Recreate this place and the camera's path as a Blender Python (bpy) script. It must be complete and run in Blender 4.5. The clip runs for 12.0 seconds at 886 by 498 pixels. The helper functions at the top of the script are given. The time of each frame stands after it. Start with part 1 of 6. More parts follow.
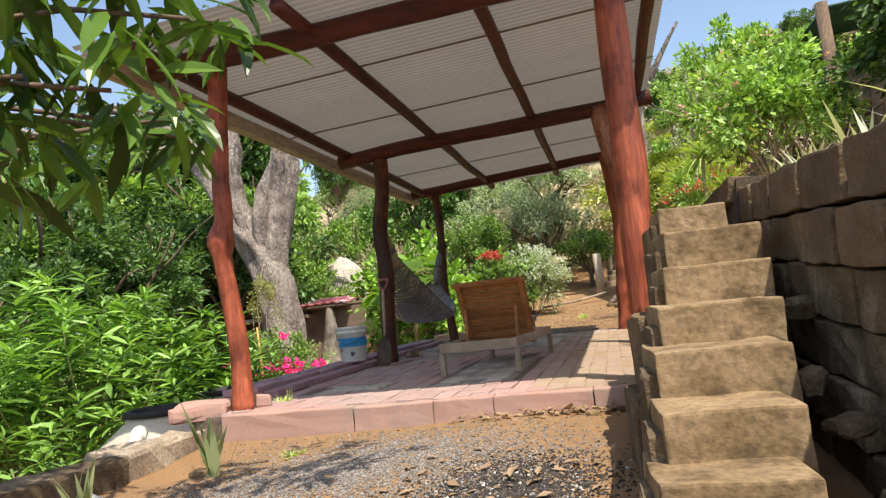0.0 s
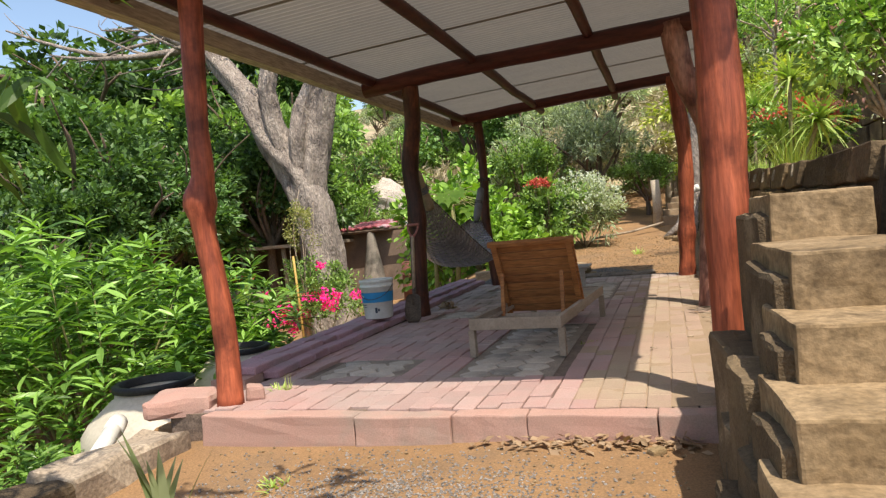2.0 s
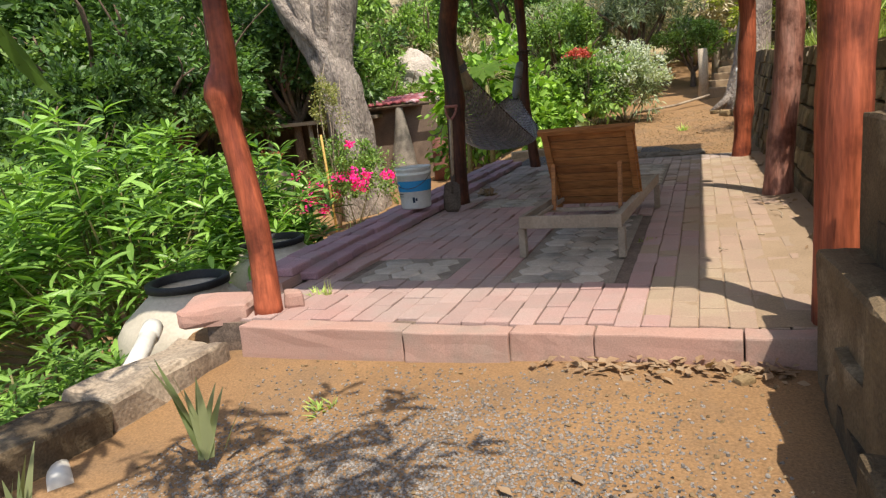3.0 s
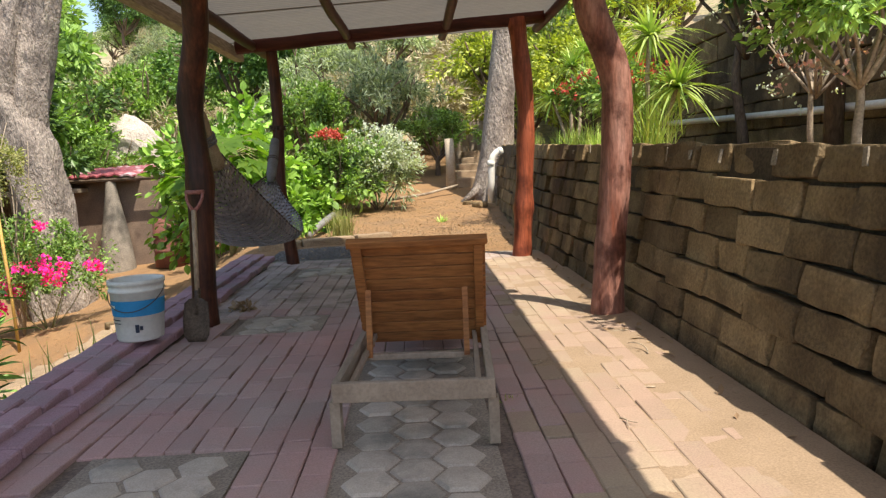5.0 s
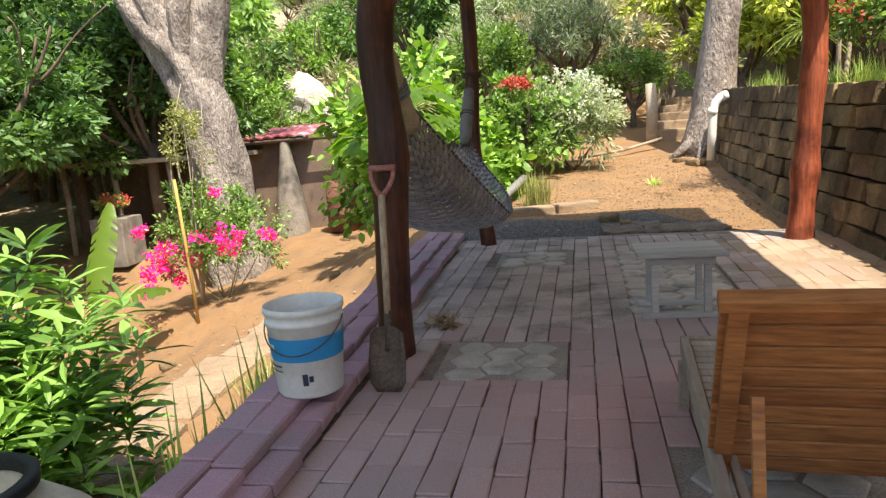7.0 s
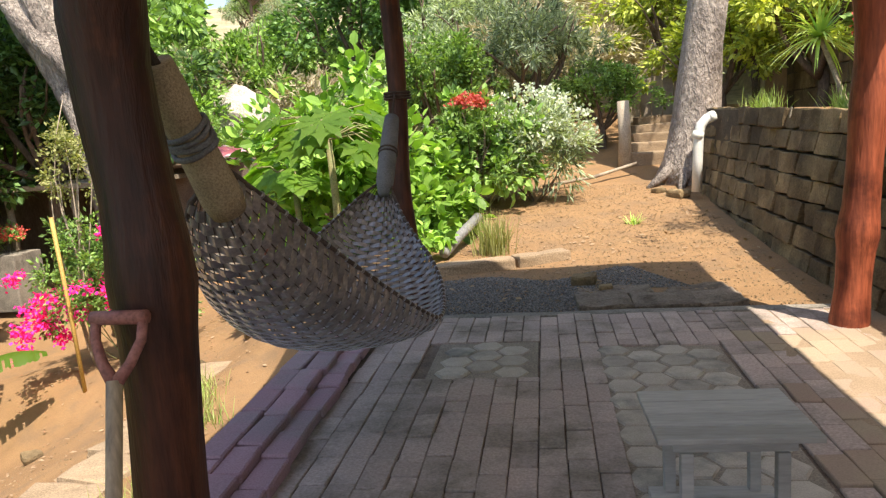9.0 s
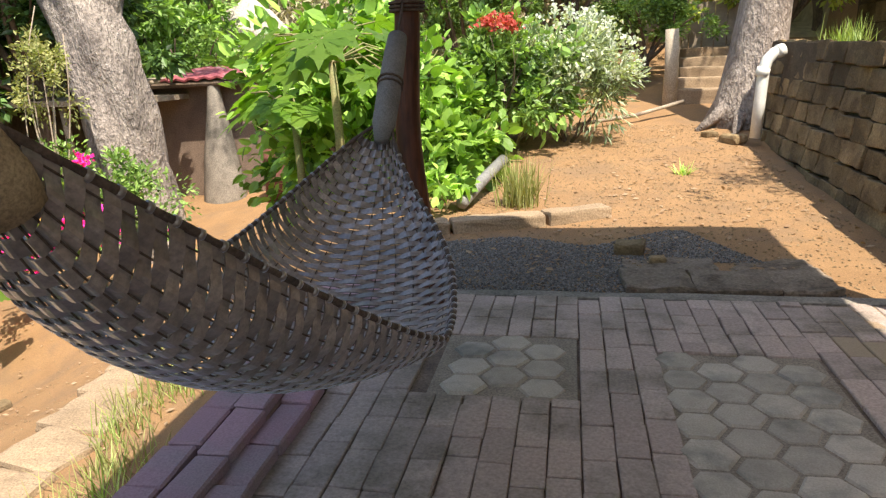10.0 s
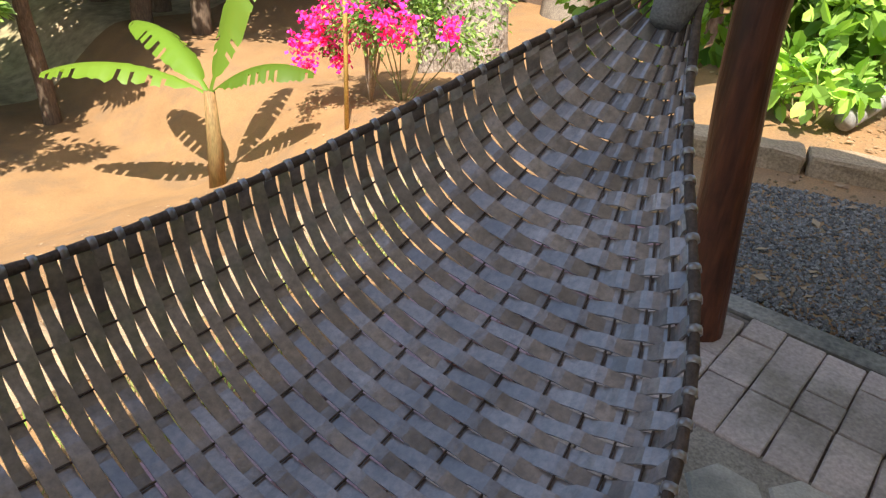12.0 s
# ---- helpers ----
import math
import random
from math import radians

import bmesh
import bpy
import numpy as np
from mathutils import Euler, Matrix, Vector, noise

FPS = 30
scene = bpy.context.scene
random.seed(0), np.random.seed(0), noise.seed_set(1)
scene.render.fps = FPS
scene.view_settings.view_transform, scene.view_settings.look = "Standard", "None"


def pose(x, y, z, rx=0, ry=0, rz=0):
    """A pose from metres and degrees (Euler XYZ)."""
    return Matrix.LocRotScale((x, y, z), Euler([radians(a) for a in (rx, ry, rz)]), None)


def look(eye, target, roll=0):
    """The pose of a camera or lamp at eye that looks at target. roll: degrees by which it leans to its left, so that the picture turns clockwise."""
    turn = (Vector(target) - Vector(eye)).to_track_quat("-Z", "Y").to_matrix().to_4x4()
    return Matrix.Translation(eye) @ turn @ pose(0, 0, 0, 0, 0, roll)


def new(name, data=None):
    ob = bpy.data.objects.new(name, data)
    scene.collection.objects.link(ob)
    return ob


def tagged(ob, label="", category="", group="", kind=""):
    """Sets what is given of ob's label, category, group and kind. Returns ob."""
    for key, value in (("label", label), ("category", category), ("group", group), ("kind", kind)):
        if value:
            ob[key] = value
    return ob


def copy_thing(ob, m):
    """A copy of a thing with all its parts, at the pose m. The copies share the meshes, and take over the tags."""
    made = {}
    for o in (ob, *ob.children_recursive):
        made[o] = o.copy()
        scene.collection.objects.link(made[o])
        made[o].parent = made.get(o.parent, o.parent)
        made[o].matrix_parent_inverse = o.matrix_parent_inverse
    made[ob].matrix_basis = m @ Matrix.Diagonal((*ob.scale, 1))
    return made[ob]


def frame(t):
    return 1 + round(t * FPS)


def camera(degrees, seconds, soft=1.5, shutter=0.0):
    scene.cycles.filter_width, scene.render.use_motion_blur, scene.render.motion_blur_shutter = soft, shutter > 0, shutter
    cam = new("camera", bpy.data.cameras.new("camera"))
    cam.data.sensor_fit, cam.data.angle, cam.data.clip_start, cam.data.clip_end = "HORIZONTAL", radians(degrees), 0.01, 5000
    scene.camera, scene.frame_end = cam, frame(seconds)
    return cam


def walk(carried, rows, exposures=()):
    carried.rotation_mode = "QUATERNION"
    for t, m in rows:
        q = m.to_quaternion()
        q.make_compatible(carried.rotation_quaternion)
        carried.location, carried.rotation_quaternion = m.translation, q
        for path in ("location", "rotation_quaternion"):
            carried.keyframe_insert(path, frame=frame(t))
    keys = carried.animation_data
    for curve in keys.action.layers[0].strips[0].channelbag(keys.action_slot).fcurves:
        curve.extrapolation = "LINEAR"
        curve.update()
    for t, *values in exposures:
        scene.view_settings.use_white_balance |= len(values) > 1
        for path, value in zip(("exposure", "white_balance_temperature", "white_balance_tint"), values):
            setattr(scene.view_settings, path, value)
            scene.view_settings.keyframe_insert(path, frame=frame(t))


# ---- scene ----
cam = camera(64.9, 12.0, soft=1.3)
PATH = [
    (0, (1.448, 0.15, 0.562), (0.995, 2.09, 0.743), -5.9),
    (0.5, (1.47, 0.398, 0.671), (1.15, 2.37, 0.771), -3.4),
    (1, (1.473, 0.656, 0.802), (1.066, 2.614, 0.809), -5.1),
    (1.5, (1.394, 0.921, 0.876), (0.771, 2.821, 0.883), -5.8),
    (2, (1.375, 1.198, 0.961), (0.76, 3.1, 0.908), -5.1),
    (2.5, (1.304, 1.407, 1.092), (0.605, 3.258, 0.799), -5.1),
    (2.7, (1.233, 1.455, 1.091), (0.512, 3.275, 0.685), -5.7),
    (4.3, (0.53, 2.614, 1.113), (0.211, 4.557, 0.761), -3.3),
    (4.5, (0.436, 2.819, 1.135), (0.213, 4.786, 0.854), -2.2),
    (5, (0.335, 3.28, 1.185), (0.397, 5.264, 0.943), -2.5),
    (5.5, (0.181, 3.732, 1.213), (0.253, 5.712, 0.943), -5.0),
    (6, (-0.011, 4.208, 1.229), (0.003, 6.186, 0.937), -3.7),
    (6.5, (-0.143, 4.649, 1.212), (-0.307, 6.611, 0.861), -3.2),
    (7, (-0.34, 5.123, 1.252), (-0.739, 7.052, 0.902), -4.1),
    (7.2, (-0.401, 5.306, 1.338), (-0.774, 7.241, 0.999), -3.2),
    (8.8, (-0.354, 6.958, 1.457), (-0.58, 8.927, 1.186), -4.5),
    (9, (-0.353, 7.149, 1.425), (-0.653, 9.1, 1.1), -4.0),
    (9.5, (-0.448, 7.709, 1.414), (-0.959, 9.584, 0.941), -2.2),
    (10, (-0.493, 8.269, 1.428), (-0.85, 10.167, 0.907), -2.1),
    (10.5, (-0.47, 8.853, 1.437), (-0.845, 10.727, 0.849), -2.7),
    (11, (-0.497, 9.36, 1.394), (-1.141, 11.124, 0.706), 2.1),
    (11.5, (-0.606, 9.844, 1.37), (-1.498, 11.405, 0.494), 7.2),
    (12, (-0.794, 10.121, 1.348), (-1.868, 11.477, 0.343), 5.1),
]
WARM = (6850, 10)
EXPOSURES = [(t, stops, *WARM) for t, stops in ((0, 0.87), (2.0, 0.76), (2.7, 0.72), (4.3, 0.52), (4.5, 0.6), (5.0, 1.0), (5.5, 1.17), (7.0, 1.32), (9.0, 1.26), (10.5, 1.36), (11.2, 1.4), (12.0, 1.6))]
walk(cam, [(t, look(eye, target, roll)) for t, eye, target, roll in PATH], EXPOSURES)

# world, sun, exposure
SUN_DIR = Vector((-1.0, 1.18, -2.85)).normalized()
world = bpy.data.worlds.new("world")
scene.world = world
world.use_nodes = True
wn, wl = world.node_tree.nodes, world.node_tree.links
sky = wn.new("ShaderNodeTexSky")
sky.sky_type = "NISHITA"
sky.sun_disc = False
sky.dust_density = 1.6
sky.sun_elevation = math.asin(-SUN_DIR.z)
sky.sun_rotation = math.atan2(-SUN_DIR.x, -SUN_DIR.y)
wl.new(sky.outputs[0], wn["Background"].inputs["Color"])
wn["Background"].inputs["Strength"].default_value = 0.14
sun = new("sun", bpy.data.lights.new("sun", "SUN"))
sun.data.energy, sun.data.angle, sun.data.color = 3.75, radians(0.5), (1.0, 0.94, 0.84)
sun.matrix_world = look((0, 0, 20), Vector((0, 0, 20)) + SUN_DIR)

rng = random.Random(7)
nrng = np.random.RandomState(11)


# materials
def mat(name, base, base2=None, scale=5.0, fine=60.0, rough=0.85, bump=0.3, stretch=(1, 1, 1), rnd=0.0, island=0.0, metal=0.0,
        grain=0.35, stain=None, stain_scale=1.3, stain_at=0.58, depth=0.01):
    m = bpy.data.materials.new(name)
    m.use_nodes = True
    n, l = m.node_tree.nodes, m.node_tree.links
    bsdf = n["Principled BSDF"]
    geo = n.new("ShaderNodeNewGeometry")
    mp = n.new("ShaderNodeMapping")
    mp.inputs["Scale"].default_value = stretch
    l.new(geo.outputs["Position"], mp.inputs["Vector"])

    def noise_tex(s, vec, detail=5):
        t = n.new("ShaderNodeTexNoise")
        t.inputs["Scale"].default_value, t.inputs["Detail"].default_value, t.inputs["Roughness"].default_value = s, detail, 0.62
        l.new(vec, t.inputs["Vector"])
        return t.outputs["Fac"]

    def mixed(kind, fac, a, b):
        x = n.new("ShaderNodeMix")
        x.data_type, x.blend_type = "RGBA", kind
        for v, sock in ((fac, x.inputs[0]), (a, x.inputs[6]), (b, x.inputs[7])):
            if isinstance(v, (int, float)):
                sock.default_value = v
            elif isinstance(v, tuple):
                sock.default_value = (*v, 1)
            else:
                l.new(v, sock)
        return x.outputs[2]

    def ranged(v, lo, hi, a=0.3, b=0.7):
        r = n.new("ShaderNodeMapRange")
        r.inputs[1].default_value, r.inputs[2].default_value, r.inputs[3].default_value, r.inputs[4].default_value = a, b, lo, hi
        l.new(v, r.inputs[0])
        return r.outputs[0]

    coarse = noise_tex(scale, mp.outputs[0])
    finer = noise_tex(fine, mp.outputs[0], 3)
    if base2 is None:
        base2 = tuple(c * 0.62 for c in base)
    col = mixed("MIX", ranged(coarse, 0, 1), base, base2)
    if stain:
        col = mixed("MIX", ranged(noise_tex(stain_scale, geo.outputs["Position"]), 0, 0.85, stain_at - 0.08, stain_at + 0.08), col, stain)
    g = ranged(finer, 1 - grain, 1 + grain)
    vm = n.new("ShaderNodeVectorMath")
    vm.operation = "SCALE"
    l.new(col, vm.inputs[0])
    l.new(g, vm.inputs["Scale"])
    out = vm.outputs[0]
    for amount, node, sock in ((rnd, "ShaderNodeObjectInfo", "Random"), (island, None, "Random Per Island")):
        if amount:
            src = (n.new(node) if node else geo).outputs[sock]
            v2 = n.new("ShaderNodeVectorMath")
            v2.operation = "SCALE"
            l.new(out, v2.inputs[0])
            l.new(ranged(src, 1 - amount, 1 + amount, 0, 1), v2.inputs["Scale"])
            out = v2.outputs[0]
    l.new(out, bsdf.inputs["Base Color"])
    bsdf.inputs["Roughness"].default_value, bsdf.inputs["Metallic"].default_value = rough, metal
    bsdf.inputs["Specular IOR Level"].default_value = 0.3
    if bump:
        b = n.new("ShaderNodeBump")
        b.inputs["Strength"].default_value, b.inputs["Distance"].default_value = bump, depth
        add = n.new("ShaderNodeMath")
        l.new(coarse, add.inputs[0])
        l.new(finer, add.inputs[1])
        l.new(add.outputs[0], b.inputs["Height"])
        l.new(b.outputs[0], bsdf.inputs["Normal"])
    return m


def leaf_mat(name, a, b, shine=0.4, through_light=0.28, rnd=0.25):
    m = bpy.data.materials.new(name)
    m.use_nodes = True
    n, l = m.node_tree.nodes, m.node_tree.links
    bsdf, out = n["Principled BSDF"], n["Material Output"]
    geo, info = n.new("ShaderNodeNewGeometry"), n.new("ShaderNodeObjectInfo")
    mix = n.new("ShaderNodeMix")
    mix.data_type = "RGBA"
    l.new(geo.outputs["Random Per Island"], mix.inputs[0])
    mix.inputs[6].default_value, mix.inputs[7].default_value = (*a, 1), (*b, 1)
    hsv = n.new("ShaderNodeHueSaturation")
    l.new(mix.outputs[2], hsv.inputs["Color"])
    mr = n.new("ShaderNodeMapRange")
    mr.inputs[3].default_value, mr.inputs[4].default_value = 1 - rnd, 1 + rnd
    l.new(info.outputs["Random"], mr.inputs[0])
    l.new(mr.outputs[0], hsv.inputs["Value"])
    l.new(hsv.outputs[0], bsdf.inputs["Base Color"])
    bsdf.inputs["Roughness"].default_value, bsdf.inputs["Specular IOR Level"].default_value = shine, 0.35
    tr = n.new("ShaderNodeBsdfTranslucent")
    gain = n.new("ShaderNodeMix")
    gain.data_type, gain.blend_type = "RGBA", "MULTIPLY"
    gain.inputs[0].default_value = 1
    gain.inputs[7].default_value = (1.5, 1.6, 0.6, 1)
    l.new(hsv.outputs[0], gain.inputs[6])
    l.new(gain.outputs[2], tr.inputs["Color"])
    ms = n.new("ShaderNodeMixShader")
    ms.inputs[0].default_value = through_light
    l.new(bsdf.outputs[0], ms.inputs[1])
    l.new(tr.outputs[0], ms.inputs[2])
    l.new(ms.outputs[0], out.inputs["Surface"])
    return m


M_SOIL = mat("soil", (0.30, 0.177, 0.085), (0.235, 0.136, 0.066), 1.6, 90, 0.95, 0.6, stain=(0.215, 0.135, 0.075), stain_scale=1.9, stain_at=0.57, depth=0.012, grain=0.26)
M_SAND = mat("pale_sand", (0.34, 0.245, 0.165), (0.28, 0.20, 0.13), 3, 110, 0.95, 0.4, grain=0.18, depth=0.005)
M_GRIT = mat("warm_gravel", (0.255, 0.23, 0.205), (0.17, 0.152, 0.138), 40, 130, 0.95, 0.4, island=0.45)
M_GRAVEL = mat("gravel", (0.20, 0.185, 0.165), (0.115, 0.107, 0.10), 40, 130, 0.95, 0.4, island=0.5)
M_BRICK = mat("brick", (0.455, 0.268, 0.238), (0.40, 0.27, 0.245), 2.2, 150, 0.92, 0.4, grain=0.16, depth=0.004, rnd=0.09, island=0.09, stain=(0.38, 0.295, 0.265), stain_scale=0.7, stain_at=0.5)
M_BRICK_DUSTY = mat("sand_dusted_brick", (0.365, 0.252, 0.192), (0.32, 0.236, 0.176), 2.0, 120, 0.95, 0.4, grain=0.14, depth=0.004, island=0.07, stain=(0.37, 0.29, 0.20), stain_scale=1.0, stain_at=0.52)
M_BRICK_GREY = mat("grey_worn_brick", (0.46, 0.345, 0.298), (0.385, 0.315, 0.272), 2.2, 70, 0.92, 0.6, grain=0.22, depth=0.007, island=0.12, stain=(0.21, 0.17, 0.132), stain_scale=2.2, stain_at=0.57)
# Border brick: the purple cast of blue-sky shade is mixed into the red
M_BRICK_SHADE_TINT = mat("shade_tinted_brick", (0.41, 0.235, 0.255), (0.35, 0.225, 0.24), 2.2, 120, 0.92, 0.4, grain=0.18, depth=0.004, rnd=0.12, stain=(0.30, 0.235, 0.23), stain_scale=1.5, stain_at=0.56)
M_JOINT = mat("joint_sand", (0.22, 0.162, 0.125), (0.11, 0.082, 0.065), 8, 80, 0.98, 0.4)
M_HEX = mat("concrete_tile", (0.51, 0.44, 0.362), (0.40, 0.34, 0.28), 9, 140, 0.92, 0.25, grain=0.15, depth=0.003, rnd=0.18, stain=(0.20, 0.19, 0.165), stain_scale=2.5)
M_PINK = mat("pink_concrete", (0.425, 0.246, 0.200), (0.374, 0.255, 0.212), 2.0, 130, 0.92, 0.3, grain=0.15, depth=0.004, stain=(0.30, 0.24, 0.2), stain_scale=2.0, stain_at=0.62)
M_STONE = mat("wall_stone", (0.31, 0.222, 0.118), (0.15, 0.10, 0.05), 3.2, 55, 0.95, 0.8, rnd=0.34, grain=0.3, stain=(0.075, 0.052, 0.03), stain_scale=1.1, stain_at=0.52, depth=0.012)
M_STEP = mat("step_stone", (0.30, 0.215, 0.125), (0.19, 0.128, 0.066), 6.0, 42, 0.95, 0.45, rnd=0.12, grain=0.3, stain=(0.085, 0.056, 0.03), stain_scale=5.5, stain_at=0.59, depth=0.008)
# Wall stone with the shade of the faces turned from the sun in its colour
M_STONE_SHADED = mat("shaded_wall_stone", (0.17, 0.122, 0.072), (0.09, 0.063, 0.037), 4.0, 80, 0.95, 0.8, rnd=0.25, grain=0.25, stain=(0.30, 0.23, 0.15), stain_scale=2.5, stain_at=0.62, depth=0.012)
M_LIME = mat("lime_mortar", (0.33, 0.28, 0.21), (0.20, 0.165, 0.12), 20, 90, 0.95, 0.3)
M_GROUT = mat("tile_grout", (0.33, 0.272, 0.215), (0.22, 0.18, 0.14), 5, 90, 0.95, 0.3)
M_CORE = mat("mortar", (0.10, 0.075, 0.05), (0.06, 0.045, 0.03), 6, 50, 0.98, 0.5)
# Darker copy of the log for posts B and C: roof shade in the colour
M_LOG_SHADED = mat("shaded_log", (0.145, 0.045, 0.02), (0.034, 0.011, 0.007), 11, 45, 0.5, 0.6, stretch=(1, 1, 0.12), stain=(0.03, 0.011, 0.008), stain_scale=2.5, stain_at=0.52)
M_LOG = mat("red_stained_log", (0.44, 0.118, 0.056), (0.20, 0.046, 0.024), 9, 45, 0.5, 0.6, stretch=(1, 1, 0.12), rnd=0.1, stain=(0.11, 0.026, 0.014), stain_scale=3.0, stain_at=0.56)
M_LOG_WORN = mat("weathered_red_log", (0.38, 0.20, 0.155), (0.20, 0.062, 0.036), 7, 45, 0.6, 0.7, stretch=(1, 1, 0.2), stain=(0.085, 0.026, 0.016), stain_scale=4.0, stain_at=0.57)
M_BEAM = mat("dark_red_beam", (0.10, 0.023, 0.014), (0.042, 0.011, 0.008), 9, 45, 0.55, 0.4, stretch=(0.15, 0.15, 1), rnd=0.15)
M_EAVE = mat("pale_board", (0.50, 0.42, 0.32), (0.36, 0.29, 0.21), 3, 60, 0.85, 0.2, stretch=(1, 0.1, 1))


def sheet_mat():
    m = mat("fibre_sheet", (0.205, 0.175, 0.14), (0.13, 0.108, 0.082), 0.9, 40, 0.55, 0.05, stretch=(0.3, 1, 1), rnd=0.08, grain=0.1, stain=(0.13, 0.10, 0.075), stain_scale=0.8, stain_at=0.55)
    n, l = m.node_tree.nodes, m.node_tree.links
    tr, ms = n.new("ShaderNodeBsdfTranslucent"), n.new("ShaderNodeMixShader")
    tr.inputs[0].default_value = (0.80, 0.74, 0.64, 1)
    ms.inputs[0].default_value = 0.1
    l.new(n["Principled BSDF"].outputs[0], ms.inputs[1])
    l.new(tr.outputs[0], ms.inputs[2])
    l.new(ms.outputs[0], n["Material Output"].inputs["Surface"])
    return m


M_SHEET = sheet_mat()
M_BARK = mat("grey_bark", (0.43, 0.365, 0.31), (0.22, 0.18, 0.155), 3.5, 22, 0.95, 1.0, stretch=(1, 1, 0.4), stain=(0.14, 0.115, 0.10), stain_scale=1.8, stain_at=0.58, depth=0.09)
M_BARK_DARK = mat("brown_bark", (0.19, 0.135, 0.095), (0.10, 0.07, 0.05), 6, 40, 0.95, 0.7, stretch=(1, 1, 0.3))
M_STEM = mat("green_stem", (0.20, 0.22, 0.09), (0.24, 0.19, 0.09), 8, 50, 0.7, 0.2)
M_DRY = mat("dry_twig", (0.42, 0.34, 0.25), (0.30, 0.235, 0.17), 6, 40, 0.95, 0.3)
M_TEAK = mat("oiled_teak", (0.375, 0.156, 0.050), (0.250, 0.094, 0.031), 7, 70, 0.55, 0.2, stretch=(0.12, 1, 1), rnd=0.12)
M_GREYWOOD = mat("weathered_wood", (0.36, 0.29, 0.22), (0.25, 0.195, 0.145), 8, 70, 0.85, 0.3, stretch=(1, 0.15, 1), rnd=0.12, grain=0.14)
# Table wood, lightened in colour to stand in for sky reflected on its top
M_PALEWOOD = mat("sky_paled_wood", (0.46, 0.425, 0.385), (0.33, 0.30, 0.265), 8, 70, 0.6, 0.2, stretch=(0.15, 1, 1), rnd=0.1, grain=0.12)
M_WHITE = mat("white_plastic", (0.74, 0.72, 0.66), (0.62, 0.59, 0.52), 6, 40, 0.5, 0.05, grain=0.06)
M_TANK = mat("cream_tank", (0.56, 0.51, 0.42), (0.43, 0.38, 0.30), 3, 40, 0.6, 0.1, grain=0.1)
M_BLACK = mat("black_rubber", (0.025, 0.025, 0.025), (0.015, 0.015, 0.016), 6, 60, 0.6, 0.1)
M_BLUE = mat("blue_label", (0.03, 0.27, 0.52), (0.025, 0.22, 0.45), 8, 60, 0.5, 0.0, grain=0.06)
M_NAVY = mat("dark_print", (0.04, 0.05, 0.08), (0.03, 0.04, 0.06), 8, 60, 0.5, 0.0)
M_STRAP = mat("dark_woven_strap", (0.25, 0.195, 0.165), (0.13, 0.098, 0.08), 9, 70, 0.34, 0.2, rnd=0.3, stain=(0.06, 0.042, 0.03), stain_scale=3.5, stain_at=0.6)
STRAP_BSDF = M_STRAP.node_tree.nodes["Principled BSDF"]
STRAP_BSDF.inputs["Specular IOR Level"].default_value, STRAP_BSDF.inputs["Coat Weight"].default_value, STRAP_BSDF.inputs["Coat Roughness"].default_value = 1.0, 1.0, 0.25
# Blue-tinted sheen imitates sky reflected off the brown straps
STRAP_BSDF.inputs["Sheen Weight"].default_value, STRAP_BSDF.inputs["Sheen Roughness"].default_value, STRAP_BSDF.inputs["Sheen Tint"].default_value = 0.42, 0.4, (0.7, 0.78, 1.0, 1)
M_CORD = mat("brown_cord", (0.11, 0.075, 0.055), (0.05, 0.035, 0.028), 20, 120, 0.8, 0.4)
M_SLEEVE = mat("canvas_sleeve", (0.38, 0.28, 0.17), (0.27, 0.19, 0.11), 8, 160, 0.9, 0.3)
M_SLEEVE_GREY = mat("grey_sleeve", (0.20, 0.185, 0.175), (0.13, 0.12, 0.115), 8, 160, 0.85, 0.3)
M_IRON = mat("dull_steel", (0.15, 0.11, 0.08), (0.085, 0.06, 0.042), 8, 60, 0.65, 0.2, metal=0.3)
M_HANDLE = mat("worn_red_handle", (0.36, 0.15, 0.115), (0.27, 0.10, 0.08), 12, 80, 0.6, 0.1)
M_SHAFT = mat("ash_shaft", (0.42, 0.30, 0.19), (0.33, 0.22, 0.14), 6, 60, 0.6, 0.15, stretch=(1, 1, 0.1))
M_PVC = mat("grey_pvc", (0.25, 0.245, 0.235), (0.17, 0.165, 0.155), 5, 40, 0.5, 0.05)
M_MUDWALL = mat("mud_wall", (0.24, 0.17, 0.125), (0.15, 0.11, 0.085), 2, 40, 0.95, 0.4)
M_REDROOF = mat("red_tarp", (0.36, 0.10, 0.11), (0.25, 0.06, 0.07), 3, 40, 0.6, 0.3, stretch=(1, 4, 1), stain=(0.60, 0.50, 0.52), stain_scale=2.2, stain_at=0.6)
M_ROCK = mat("pale_rock", (0.56, 0.476, 0.416), (0.383, 0.340, 0.289), 1.2, 20, 0.95, 0.8, depth=0.06)
M_RUST = mat("rusty_drum", (0.22, 0.09, 0.065), (0.13, 0.055, 0.045), 4, 40, 0.8, 0.3)
M_CONCRETE = mat("grey_concrete", (0.29, 0.255, 0.21), (0.20, 0.17, 0.14), 3, 50, 0.95, 0.4, stain=(0.13, 0.12, 0.10), stain_scale=1.5)
M_PALE_CONCRETE = mat("pale_concrete", (0.40, 0.33, 0.25), (0.28, 0.22, 0.16), 3, 50, 0.95, 0.4, stain=(0.16, 0.12, 0.09), stain_scale=2.5)
M_HILL = mat("dry_hillside", (0.45, 0.335, 0.225), (0.34, 0.265, 0.165), 0.35, 4, 0.98, 0.5, stain=(0.24, 0.225, 0.12), stain_scale=0.12, stain_at=0.48)
L_BROAD = leaf_mat("broad_green", (0.062, 0.137, 0.022), (0.40, 0.64, 0.115))
